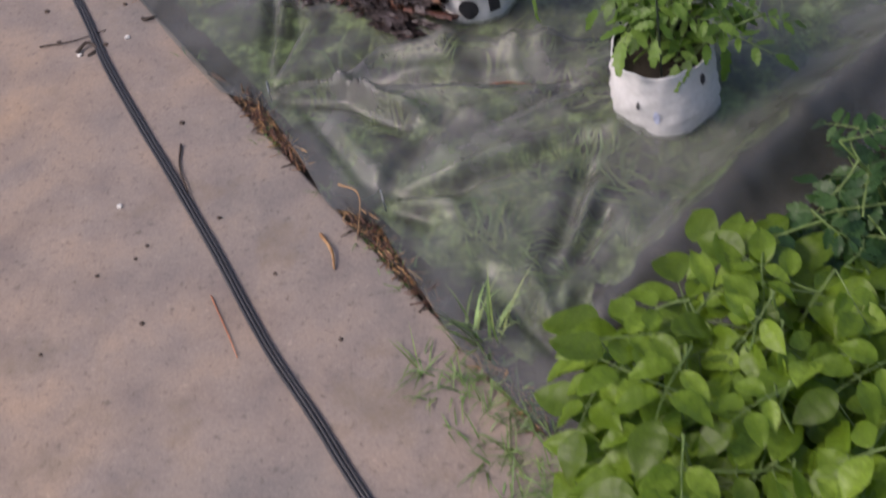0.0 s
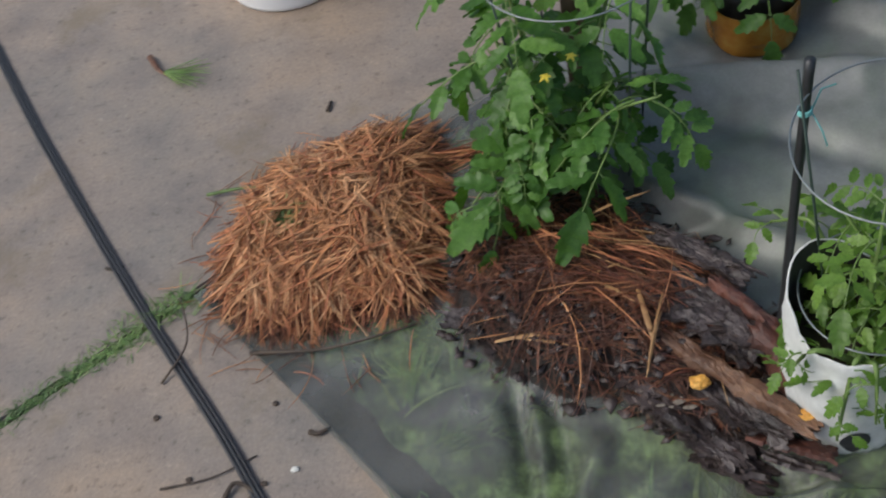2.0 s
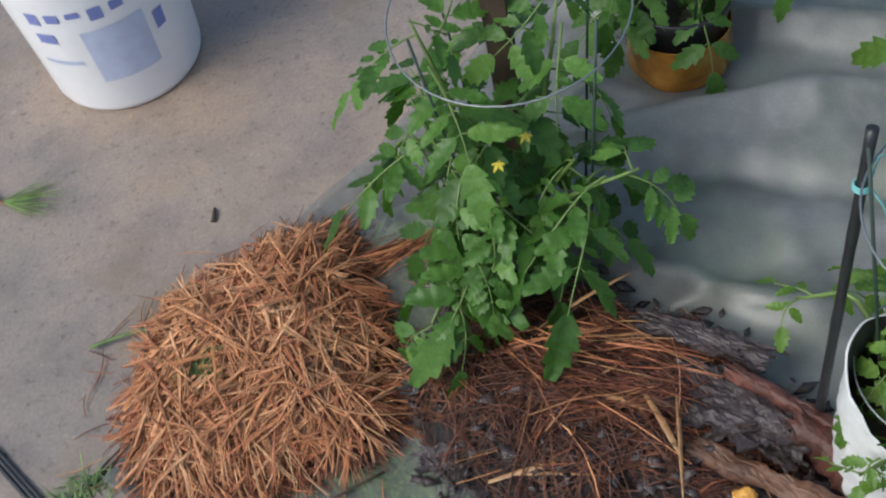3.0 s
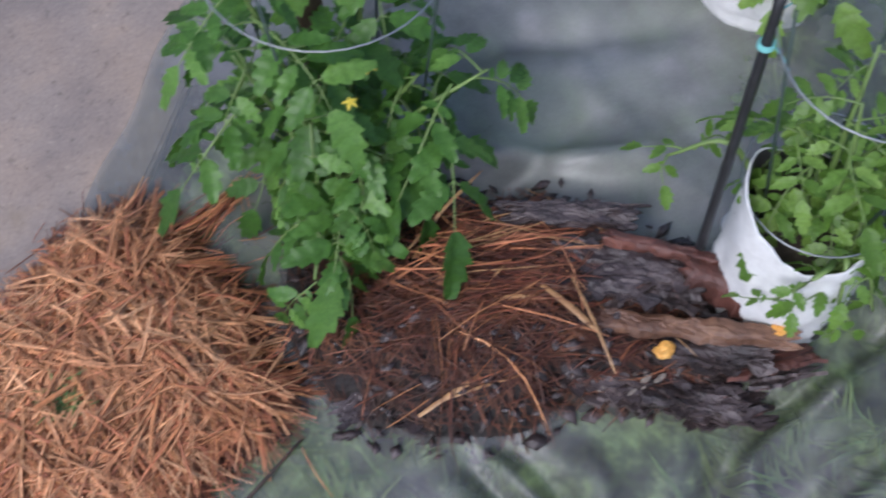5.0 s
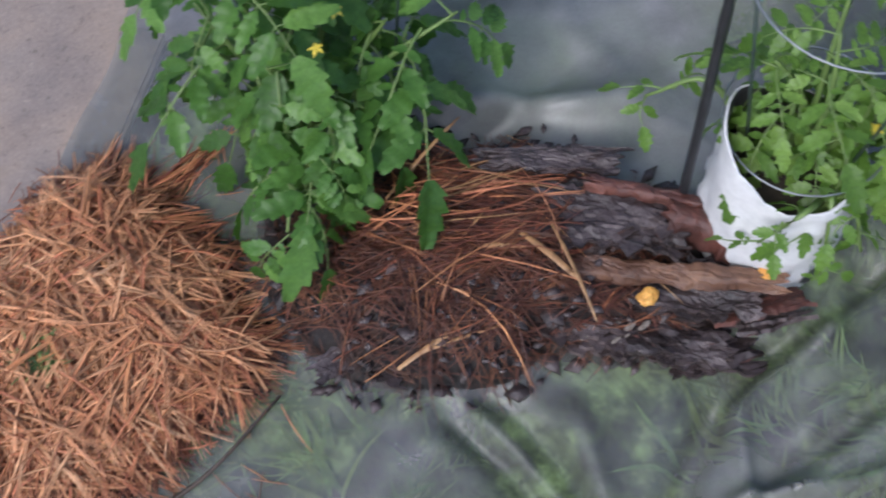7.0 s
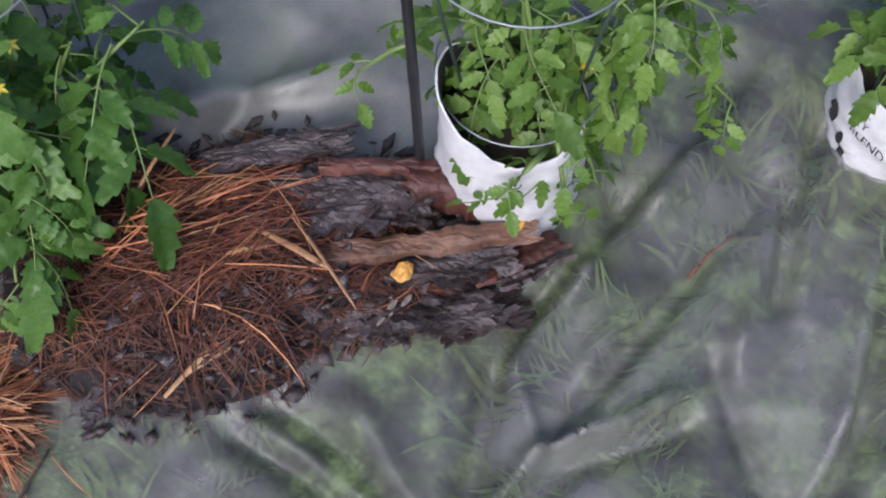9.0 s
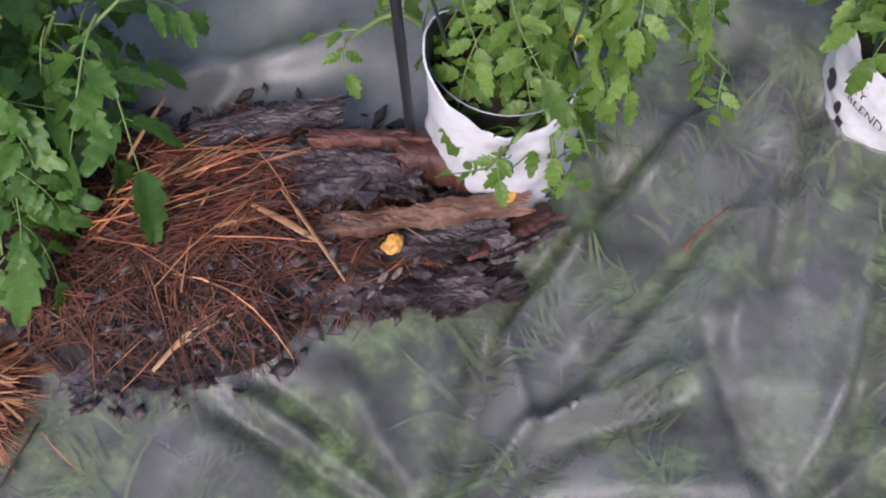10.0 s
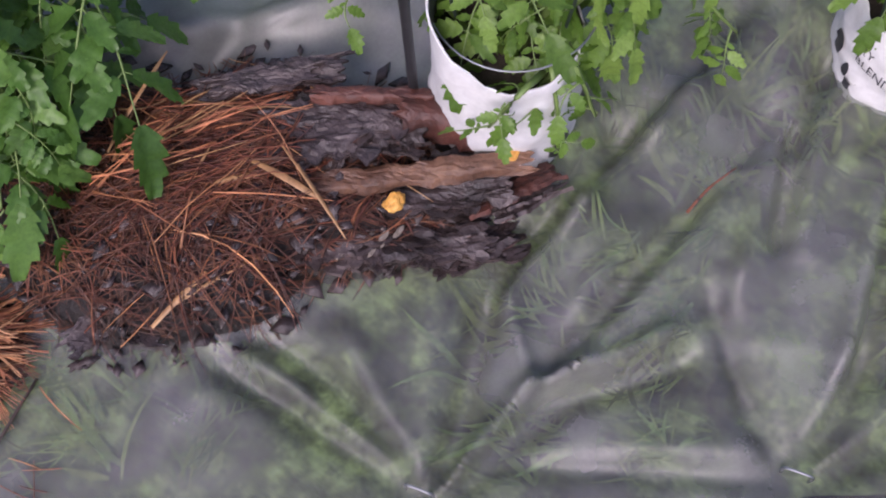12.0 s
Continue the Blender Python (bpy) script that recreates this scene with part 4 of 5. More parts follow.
TOMATO_LEAVES = [compound_leaf(100 + k, rnd(0.11, 0.15), rnd(0.058, 0.075), 0.32, pairs=random.choice((2, 2, 3)), round_leaf=0.56, droop=rnd(0.3, 0.8)).mesh("tomato_leaf", [M_TOMATO, M_STEM]) for k in range(8)]
YOUNG_LEAVES = [compound_leaf(140 + k, rnd(0.10, 0.13), rnd(0.050, 0.066), 0.32, pairs=random.choice((2, 2, 3)), round_leaf=0.56, droop=rnd(0.3, 0.7)).mesh("young_leaf", [M_TOMATO_YOUNG, M_STEM]) for k in range(7)]
SPRIG_LEAVES = [compound_leaf(160 + k, rnd(0.05, 0.07), rnd(0.034, 0.042), 0.36, pairs=1, round_leaf=0.66, droop=rnd(0.2, 0.4)).mesh("sprig_leaf", [M_TOMATO_YOUNG, M_STEM]) for k in range(4)]
POTATO_LEAVES = [compound_leaf(180 + k, rnd(0.12, 0.16), rnd(0.078, 0.098), 0.0, pairs=2, round_leaf=0.64, droop=rnd(0.1, 0.35)).mesh("potato_leaf", [M_POTATO, M_STEM]) for k in range(6)]
DARK_LEAVES = [compound_leaf(220 + k, rnd(0.08, 0.12), rnd(0.035, 0.045), 0.30, pairs=3, round_leaf=0.6, droop=rnd(0.2, 0.5)).mesh("weed_leaf", [M_DARKLEAF, M_STEM]) for k in range(4)]


def put_leaf(parent, meshes, p, yaw, pitch, roll=0.0, size=1.0):
    ob = new("leaf", random.choice(meshes))
    ob.parent = parent
    ob.matrix_basis = Matrix.Translation(Vector(p) - parent.location) @ Euler((roll, pitch, yaw)).to_matrix().to_4x4() @ Matrix.Scale(size, 4)
    return ob


def leafy_plant(name, label, category, base, stems, meshes, per_stem, seed, group="", size=(0.85, 1.15), start=0.25, flowers=(), pitch=(-0.25, 0.75), arch=0.10):
    """Stems given by their tips; leaves spring from each stem in a spiral."""
    random.seed(seed)
    e = thing(name, label, category, at=base, group=group)
    B = Vector(base)
    for tip in stems:
        T = Vector(tip) - B
        mid = T * 0.5 + Vector((rnd(-0.02, 0.02), rnd(-0.02, 0.02), T.length * arch))
        pts = smooth_path([Vector((rnd(-0.012, 0.012), rnd(-0.012, 0.012), 0)), mid, T], 10)
        g = Geo()
        g.add(*tube(pts, [0.0050 - 0.0034 * i / 10 for i in range(11)], 7))
        part("stem", g, M_STEM, e)
        turn = rnd(0, 6.28)
        n = per_stem
        for k in range(n):
            s = start + (1 - start) * k / max(1, n - 1)
            i = min(int(s * 10), 9)
            p = pts[i].lerp(pts[i + 1], s * 10 - i)
            turn += 2.4 + rnd(-0.4, 0.4)
            put_leaf(e, meshes, p + B, turn, rnd(*pitch), rnd(-0.5, 0.5), rnd(*size) * (1.0 if s < 0.85 else 0.75))
    for f in flowers:
        g = Geo()
        for k in range(5):
            a = k * 1.257
            leaflet(g, Vector(f) - B, (math.cos(a), math.sin(a), -0.1), (0, 0, 1), 0.010, 0.005, 0.0, 0.4)
        part("flower", g, M_FLOWER, e, "small yellow blossom")
    return e


def ring(e, c, r, z, tilt=0.0, wire=0.0012, mat=None):
    pts = []
    for k in range(41):
        a = 2 * math.pi * k / 40
        pts.append(Vector((c[0] + r * math.cos(a), c[1] + r * math.sin(a), z + tilt * math.sin(a + 0.7))) - e.location)
    g = Geo()
    g.add(*tube(pts, wire, 6, caps=False))
    part("ring", g, mat or M_WIRE, e)


def tomato_cage(c, rings, legs, foot_r, base_z, group):
    e = thing("tomato_cage", "galvanised wire tomato cage standing round a plant", "plant cage", at=(c[0], c[1], base_z), group=group)
    top = rings[-1]
    for z, r, tilt in rings:
        ring(e, c, r, z, tilt)
    for k in range(legs):
        a = 2 * math.pi * k / legs + 0.5
        p = Vector((c[0] + foot_r * math.cos(a), c[1] + foot_r * math.sin(a), base_z))
        q = Vector((c[0] + top[1] * math.cos(a), c[1] + top[1] * math.sin(a), top[0] + 0.06))
        g = Geo()
        g.add(*tube([p - e.location, q - e.location], 0.0019, 6))
        part("leg", g, M_WIRE_DARK, e)
    return e


# ---- planters ----
def grow_bag(c, z0, r0, r1, h, seed, turn, label, high=0.03):
    """A feed bag cut down to a planter: creased white wall, dark lining, soil, print."""
    e = thing("grow_bag", label, "grow bag", at=(c[0], c[1], z0), group="white grow bags")
    hs = [0.0, 0.03, 0.08, 0.14, 0.20, 0.27, 0.34, 0.41, 0.48, 0.55, 0.62, 0.69, 0.76, 0.83, 0.90, 0.95, 1.0]

    def wob(a, i):
        s = hs[i]
        dr = 0.006 * noise.noise((math.cos(a) * 1.6 + seed, math.sin(a) * 1.6, s * 2.2)) + 0.0050 * noise.noise((math.cos(a) * 3.2, math.sin(a) * 3.2 + seed, s * 13)) + 0.0022 * noise.noise((math.cos(a) * 9, math.sin(a) * 9, s * 24 + seed))
        dz = 0.0
        if s > 0.6:
            dz = (s - 0.6) / 0.4 * (high * max(0.0, math.cos(a - turn)) ** 2 + 0.006 * noise.noise((a * 3, seed, 0)))
        if s < 0.05:
            dr += 0.004 * noise.noise((a * 5, seed, 2))
        return dr, dz
    prof = [(r0 * (0.96 if s == 0 else 1.0) + (r1 - r0) * s + 0.004 * math.sin(s * 3.1), h * s) for s in hs]
    g = Geo()
    g.add(*lathe(prof, 56, wob, close_bottom=True))
    part("wall", g, M_WHITE_BAG, e)

    def wob_in(a, i):
        dr, dz = wob(a, len(hs) - 1 - i)
        return dr, dz
    inner = [(r - 0.0025, z) for r, z in prof][::-1]
    g = Geo()
    g.add(*lathe(inner, 56, wob_in))
    part("lining", g, M_BAG_INSIDE, e)

    def wob_rim(a, i):
        return wob(a, len(hs) - 1)
    g = Geo()
    g.add(*lathe([(prof[-1][0], h), (prof[-1][0] - 0.001, h + 0.0015), (prof[-1][0] - 0.0025, h)], 56, wob_rim))
    part("rim", g, M_WHITE_BAG, e)
    g = Geo()
    rs = r0 + (r1 - r0) * 0.75 - 0.006
    vs = [Vector((0, 0, h * 0.76))]
    for i in range(1, 7):
        for k in range(30):
            a = 2 * math.pi * k / 30
            r = rs * i / 6
            vs.append(Vector((r * math.cos(a), r * math.sin(a), h * 0.75 + 0.006 * noise.noise((r * 40 * math.cos(a), r * 40 * math.sin(a), seed)))))
    fs = [(0, 1 + k, 1 + (k + 1) % 30) for k in range(30)]
    for i in range(5):
        for k in range(30):
            a, b = 1 + i * 30 + k, 1 + i * 30 + (k + 1) % 30
            fs.append((a, a + 30, b + 30, b))
    g.add(vs, fs)
    part("potting_soil", g, M_SOIL, e)
    return e, prof, wob, hs


def wall_point(prof, hs, wob, a, s):
    """A point just outside the bag's wall at bearing a and share s of its height."""
    for i in range(len(hs) - 1):
        if hs[i] <= s <= hs[i + 1]:
            k = (s - hs[i]) / (hs[i + 1] - hs[i])
            d0, d1 = wob(a, i), wob(a, i + 1)
            r = (prof[i][0] + d0[0]) * (1 - k) + (prof[i + 1][0] + d1[0]) * k + 0.0016
            z = (prof[i][1] + d0[1]) * (1 - k) + (prof[i + 1][1] + d1[1]) * k
            return Vector((r * math.cos(a), r * math.sin(a), z))


def print_patch(bag, a0, a1, s0, s1, mat, name="print", oval=False, n=10):
    e, prof, wob, hs = bag
    g = Geo()
    vs = []
    for j in range(n + 1):
        for i in range(n + 1):
            x, y = i / n * 2 - 1, j / n * 2 - 1
            if oval:
                x, y = x * math.sqrt(1 - y * y / 2), y * math.sqrt(1 - x * x / 2)
            vs.append(wall_point(prof, hs, wob, (a0 + a1) / 2 + x * (a1 - a0) / 2, (s0 + s1) / 2 + y * (s1 - s0) / 2))
    fs = [(j * (n + 1) + i, j * (n + 1) + i + 1, (j + 1) * (n + 1) + i + 1, (j + 1) * (n + 1) + i) for j in range(n) for i in range(n)]
    g.add(vs, fs)
    part(name, g, mat, e.children[0])


def wrapped_text(bag, text, a_mid, s_mid, size, slant=0.0):
    """Printed letters bent round the bag's wall."""
    e, prof, wob, hs = bag
    cu = bpy.data.curves.new("lettering", 'FONT')
    cu.body = text
    cu.size = size
    cu.align_x, cu.align_y = 'CENTER', 'CENTER'
    cu.resolution_u = 3
    tmp = new("lettering", cu)
    dg = bpy.context.evaluated_depsgraph_get()
    me = bpy.data.meshes.new_from_object(tmp.evaluated_get(dg))
    bpy.data.objects.remove(tmp)
    h, r = prof[-1][1], prof[9][0]
    for q in me.vertices:
        x, y = q.co.x, q.co.y + slant * q.co.x
        q.co = wall_point(prof, hs, wob, a_mid + x / r, max(0.05, min(0.97, s_mid + y / h))) * 1.001
    me.materials.clear()
    me.materials.append(M_PRINT_DARK)
    ob = new("lettering", me)
    ob.parent = e.children[0]


BAG1 = (-0.020, 2.491)
BAG3 = (0.326, 2.162)
BAG4 = (0.315, 2.838)
b1 = grow_bag(BAG1, 0.030, 0.080, 0.079, 0.205, 3.0, 2.25, "white woven plastic grow bag with cut rim, beside the bark", 0.06)
print_patch(b1, -1.9, -1.45, 0.10, 0.32, M_PRINT_DARK, oval=True)
print_patch(b1, -1.2, -0.95, 0.15, 0.45, M_PRINT_DARK)
b3 = grow_bag(BAG3, 0.028, 0.090, 0.084, 0.135, 8.0, 0.4, "white woven plastic grow bag with black print on the sheet", 0.03)
print_patch(b3, 2.24, 2.46, 0.30, 0.62, M_PRINT_DARK, oval=True)
print_patch(b3, 2.58, 2.70, 0.22, 0.40, M_PRINT_DARK, oval=True)
print_patch(b3, 2.68, 2.80, 0.12, 0.26, M_PRINT_DARK)
print_patch(b3, 4.2, 4.26, 0.5, 0.62, M_PRINT_DARK, oval=True)
print_patch(b3, 4.5, 4.62, 0.3, 0.5, M_PRINT_PALE, oval=True)
# no print here: a black oval drawn for a small hole near the rim
print_patch(b3, 5.46, 5.56, 0.70, 0.86, M_PRINT_DARK, oval=True)
wrapped_text(b3, "TRY", 2.74, 0.72, 0.017, -0.25)
wrapped_text(b3, "BLEND", 2.98, 0.54, 0.017, -0.25)
b4 = grow_bag(BAG4, 0.030, 0.088, 0.084, 0.140, 12.0, 1.0, "white woven plastic grow bag standing farther back on the sheet", 0.02)
print_patch(b4, -1.85, -1.6, 0.25, 0.5, M_PRINT_DARK, oval=True)


def build_tub():
    """A lidded white pail with a printed label."""
    c = (-0.820, 3.618)
    e = thing("plastic_bucket", "white plastic bucket with lid and faded blue label on concrete", "bucket", at=(c[0], c[1], 0.0))
    R0, R1, H = 0.126, 0.148, 0.36
    prof = [(R0 - 0.012, 0.0), (R0 - 0.003, 0.003), (R0, 0.012), (R0 + 0.016, H * 0.72), (R1 - 0.002, H * 0.78), (R1 + 0.004, H * 0.79), (R1 + 0.004, H * 0.82), (R1, H * 0.83), (R1 + 0.002, H * 0.9), (R1 + 0.004, H)]
    g = Geo()
    g.add(*lathe(prof, 64, None, close_bottom=True))
    part("body", g, M_WHITE_TUB, e)
    g = Geo()
    g.add(*lathe([(R1 + 0.006, H - 0.022), (R1 + 0.010, H - 0.018), (R1 + 0.010, H + 0.008), (R1 + 0.004, H + 0.012), (R1 - 0.012, H + 0.010), (R1 - 0.018, H + 0.002), (0.001, H + 0.002)], 64))
    part("lid", g, M_WHITE_TUB, e)

    def label_patch(a0, a1, z0, z1, mat, lift, name):
        n = 16
        g2 = Geo()
        vs = []
        for j in range(5):
            for i in range(n + 1):
                a = a0 + (a1 - a0) * i / n
                z = z0 + (z1 - z0) * j / 4
                r = R0 + 0.016 * (z - 0.012) / (H * 0.72 - 0.012) + lift
                vs.append((r * math.cos(a), r * math.sin(a), z))
        g2.add(vs, [(j * (n + 1) + i, j * (n + 1) + i + 1, (j + 1) * (n + 1) + i + 1, (j + 1) * (n + 1) + i) for j in range(4) for i in range(n)])
        part(name, g2, mat, e.children[0])
    m = -1.45
    label_patch(m - 0.32, m + 0.42, 0.075, 0.185, M_PRINT_PALE, 0.0012, "label")
    for k in range(6):
        a = m - 0.85 + 0.24 * k
        label_patch(a, a + 0.15, 0.205 + 0.006 * (k % 3), 0.228, M_PRINT_BLUE, 0.0014, "print")
    label_patch(m + 0.52, m + 0.66, 0.13, 0.165, M_PRINT_BLUE, 0.0014, "print")
    label_patch(m - 0.95, m - 0.45, 0.118, 0.126, M_PRINT_PALE, 0.0014, "print")
    label_patch(m - 0.85, m - 0.62, 0.165, 0.185, M_PRINT_BLUE, 0.0014, "print")


def build_pot():
    """A black nursery pot standing in a cut amber plastic base."""
    c = (-0.005, 3.215, 0.030)
    e = thing("planter_pot", "black nursery pot standing in a cut-off amber plastic base", "plant pot", at=c)
    g = Geo()
    g.add(*lathe([(0.055, 0.0), (0.068, 0.004), (0.075, 0.018), (0.072, 0.034), (0.076, 0.048), (0.074, 0.088), (0.0735, 0.090), (0.072, 0.088), (0.071, 0.018), (0.050, 0.004)], 40,
                  lambda a, i: (0.002 * math.sin(a * 5) if i < 4 else 0.0, 0.0), close_bottom=True))
    part("amber_base", g, M_AMBER, e, "cut-off translucent amber plastic base")
    g = Geo()
    g.add(*lathe([(0.050, 0.010), (0.064, 0.050), (0.069, 0.120), (0.073, 0.122), (0.074, 0.140), (0.071, 0.141), (0.066, 0.118)], 40, close_bottom=True))
    part("pot", g, M_BLACK_PLASTIC, e)
    g = Geo()
    g.add([(0.067 * math.cos(k * 0.2094), 0.067 * math.sin(k * 0.2094), 0.118) for k in range(30)], [tuple(range(30))])
    part("potting_soil", g, M_SOIL, e)


build_tub()
build_pot()

# tomato behind the mulch, its stake and cage
leafy_plant("tomato_plant", "bushy young tomato plant with yellow blossom growing through mulch", "tomato plant", (-0.345, 2.945, 0.06),
            [(-0.40, 3.00, 0.46), (-0.42, 3.00, 0.34), (-0.43, 3.03, 0.25), (-0.40, 2.91, 0.30), (-0.26, 2.88, 0.29), (-0.20, 2.83, 0.30), (-0.22, 3.03, 0.42), (-0.37, 2.86, 0.26)],
            TOMATO_LEAVES, 7, 301, group="tomato plants", start=0.42, size=(0.75, 1.05), flowers=[(-0.349, 2.886, 0.312), (-0.31, 2.90, 0.33)], arch=0.16)
leafy_plant("tomato_plant", "low tomato branch hanging over the mulch with broad leaflets", "tomato plant", (-0.385, 2.900, 0.10),
            [(-0.475, 2.805, 0.165), (-0.40, 2.835, 0.215)], TOMATO_LEAVES, 5, 327, group="tomato plants", start=0.40, size=(0.6, 0.8), pitch=(0.1, 0.7), arch=0.35)
tomato_cage((-0.290, 2.995), [(0.440, 0.140, 0.012)], 4, 0.09, 0.04, "cages")


def square_stake(p, q, w, name, label, mat):
    p, q = Vector(p), Vector(q)
    bm = bmesh.new()
    bmesh.ops.create_cube(bm, size=1.0)
    bmesh.ops.subdivide_edges(bm, edges=bm.edges[:], cuts=3, use_grid_fill=True)
    L = (q - p).length
    for v in bm.verts:
        k = 1 + 0.05 * noise.noise(v.co * 6)
        v.co = Vector((v.co.x * w * k, v.co.y * w * 0.6 * k, v.co.z * L))
    bmesh.ops.bevel(bm, geom=[e for e in bm.edges if e.is_boundary or len(e.link_faces) == 2 and e.calc_face_angle(0) > 0.8], offset=w * 0.05, segments=1, affect='EDGES')
    me = bpy.data.meshes.new(name)
    bm.to_mesh(me)
    bm.free()
    me.materials.append(mat)
    ob = new(name, me)
    ob.matrix_basis = Matrix.Translation((p + q) / 2) @ (q - p).to_track_quat('Z', 'Y').to_matrix().to_4x4()
    return tagged(ob, label, "stake")


square_stake((-0.300, 3.030, 0.02), (-0.290, 3.050, 0.95), 0.032, "wooden_stake", "dark weathered wooden stake driven in beside tomato", M_STAKE_WOOD)


def build_rod():
    p, q = Vector((-0.094, 2.562, 0.02)), Vector((-0.069, 2.585, 0.565))
    e = thing("garden_stake", "thin black coated garden stake leaning beside grow bag", "stake", at=p)
    g = Geo()
    n = 24
    g.add(*tube([(q - p) * (i / n) for i in range(n + 1)], [0.0056 + (0.0006 if i % 6 == 0 else 0) for i in range(n + 1)], 10))
    part("rod", g, M_STAKE, e)
    g = Geo()
    c = (q - p) * 0.86
    for k in range(3):
        g.add(*tube([c + Vector((0.0075 * math.cos(a), 0.0075 * math.sin(a), 0.003 * k + 0.0004 * a)) for a in [i * 0.45 for i in range(15)]], 0.0012, 5))
    g.add(*tube([c + Vector((0.007, 0, 0.002)), c + Vector((0.02, 0.012, 0.022)), c + Vector((0.034, 0.008, 0.03))], 0.0011, 5))
    g.add(*tube([c + Vector((0.007, 0, 0.002)), c + Vector((0.018, -0.012, -0.02)), c + Vector((0.022, -0.02, -0.035))], 0.0011, 5))
    part("twine_knot", g, M_TWINE, e, "knotted teal twine")


build_rod()
leafy_plant("tomato_plant", "light green tomato plant spilling over white grow bag", "tomato plant", (0.000, 2.490, 0.182),
            [(-0.03, 2.540, 0.36), (0.00, 2.500, 0.42), (0.03, 2.47, 0.36), (0.02, 2.53, 0.30), (0.05, 2.53, 0.44), (0.07, 2.43, 0.32), (0.00, 2.46, 0.28), (0.10, 2.40, 0.36), (0.06, 2.50, 0.27)],
            YOUNG_LEAVES, 5, 302, size=(0.6, 0.85), group="tomato plants", start=0.45, flowers=[(0.06, 2.48, 0.30), (0.03, 2.44, 0.29)])
leafy_plant("tomato_plant", "long tomato branch trailing sideways from the grow bag", "tomato plant", (0.012, 2.487, 0.185),
            [(0.125, 2.305, 0.215), (0.14, 2.35, 0.33)], YOUNG_LEAVES, 8, 322, size=(0.55, 0.75), group="tomato plants", start=0.35, pitch=(0.2, 1.0), arch=0.55)
leafy_plant("tomato_plant", "small sprig of tomato leaves reaching past the stake", "tomato plant", (-0.020, 2.530, 0.182),
            [(-0.090, 2.645, 0.235)], SPRIG_LEAVES, 3, 323, size=(0.8, 1.0), group="tomato plants", start=0.8, pitch=(-0.1, 0.3), arch=0.45)
leafy_plant("tomato_plant", "thin tomato shoots hanging down the white bag", "tomato plant", (-0.022, 2.440, 0.186),
            [(-0.060, 2.385, 0.125), (-0.105, 2.450, 0.190), (-0.020, 2.375, 0.170)], SPRIG_LEAVES, 4, 324, size=(0.6, 0.9), group="tomato plants", start=0.55, pitch=(0.1, 0.6), arch=0.9)
tomato_cage((0.004, 2.500), [(0.262, 0.090, 0.004), (0.52, 0.108, 0.01)], 3, 0.050, 0.15, "cages")
leafy_plant("tomato_plant", "light green tomato plant growing from white grow bag", "tomato plant", (BAG3[0], BAG3[1], 0.11),
            [(0.33, 2.18, 0.30), (0.34, 2.17, 0.36), (0.41, 2.15, 0.30), (0.46, 2.20, 0.26), (0.38, 2.24, 0.38), (0.34, 2.23, 0.28), (0.49, 2.15, 0.22)],
            YOUNG_LEAVES, 6, 303, group="tomato plants", size=(0.55, 0.8), start=0.45, pitch=(-0.5, 0.3))
tomato_cage(BAG3, [(0.64, 0.145, 0.01)], 3, 0.065, 0.09, "cages")
leafy_plant("tomato_plant", "light green tomato plant growing from white grow bag farther back", "tomato plant", (BAG4[0], BAG4[1], 0.12),
            [(0.29, 2.83, 0.34), (0.38, 2.88, 0.36), (0.35, 2.95, 0.40), (0.27, 2.92, 0.30), (0.43, 2.82, 0.26)],
            YOUNG_LEAVES, 5, 304, group="tomato plants")
leafy_plant("tomato_plant", "tomato plant in black pot with thin stems", "tomato plant", (-0.005, 3.215, 0.140),
            [(-0.04, 3.20, 0.36), (0.05, 3.23, 0.40), (-0.01, 3.28, 0.44), (0.09, 3.17, 0.30), (-0.09, 3.21, 0.28)],
            TOMATO_LEAVES, 4, 305, group="tomato plants", size=(0.7, 0.95), start=0.3)
tomato_cage((-0.005, 3.215), [(0.26, 0.085, 0.004)], 3, 0.06, 0.14, "cages")

# potatoes and weeds in the open soil at the bed's end
POTATO_AT = [(0.34, 1.46), (0.45, 1.54), (0.33, 1.33), (0.46, 1.40), (0.60, 1.47), (0.42, 1.22), (0.58, 1.30)]
random.seed(400)
for k, (x, y) in enumerate(POTATO_AT):
    tips = [(x + 0.10 * math.cos(a) + rnd(-0.02, 0.02), y + 0.10 * math.sin(a) + rnd(-0.02, 0.02), rnd(0.17, 0.26)) for a in [rnd(0, 0.6) + i * 1.26 for i in range(5)]] + [(x, y, 0.28)]
    leafy_plant("potato_plant", "lush bright green potato plant with rounded leaves", "potato plant", (x, y, -0.012), tips, POTATO_LEAVES, 5, 410 + k, group="potato plants", start=0.45, size=(0.8, 1.1))
for k, (x, y) in enumerate([(0.69, 1.76), (0.72, 1.64), (0.64, 1.66), (0.80, 1.80), (0.76, 1.55), (0.78, 1.90), (0.86, 1.70), (0.60, 1.76), (0.66, 1.86)]):
    random.seed(440 + k)
    tips = [(x + 0.09 * math.cos(a), y + 0.09 * math.sin(a), rnd(0.10, 0.24)) for a in [rnd(0, 1) + i * 1.5 for i in range(4)]]
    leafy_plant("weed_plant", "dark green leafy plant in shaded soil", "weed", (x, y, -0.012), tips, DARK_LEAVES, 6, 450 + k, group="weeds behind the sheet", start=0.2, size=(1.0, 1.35))


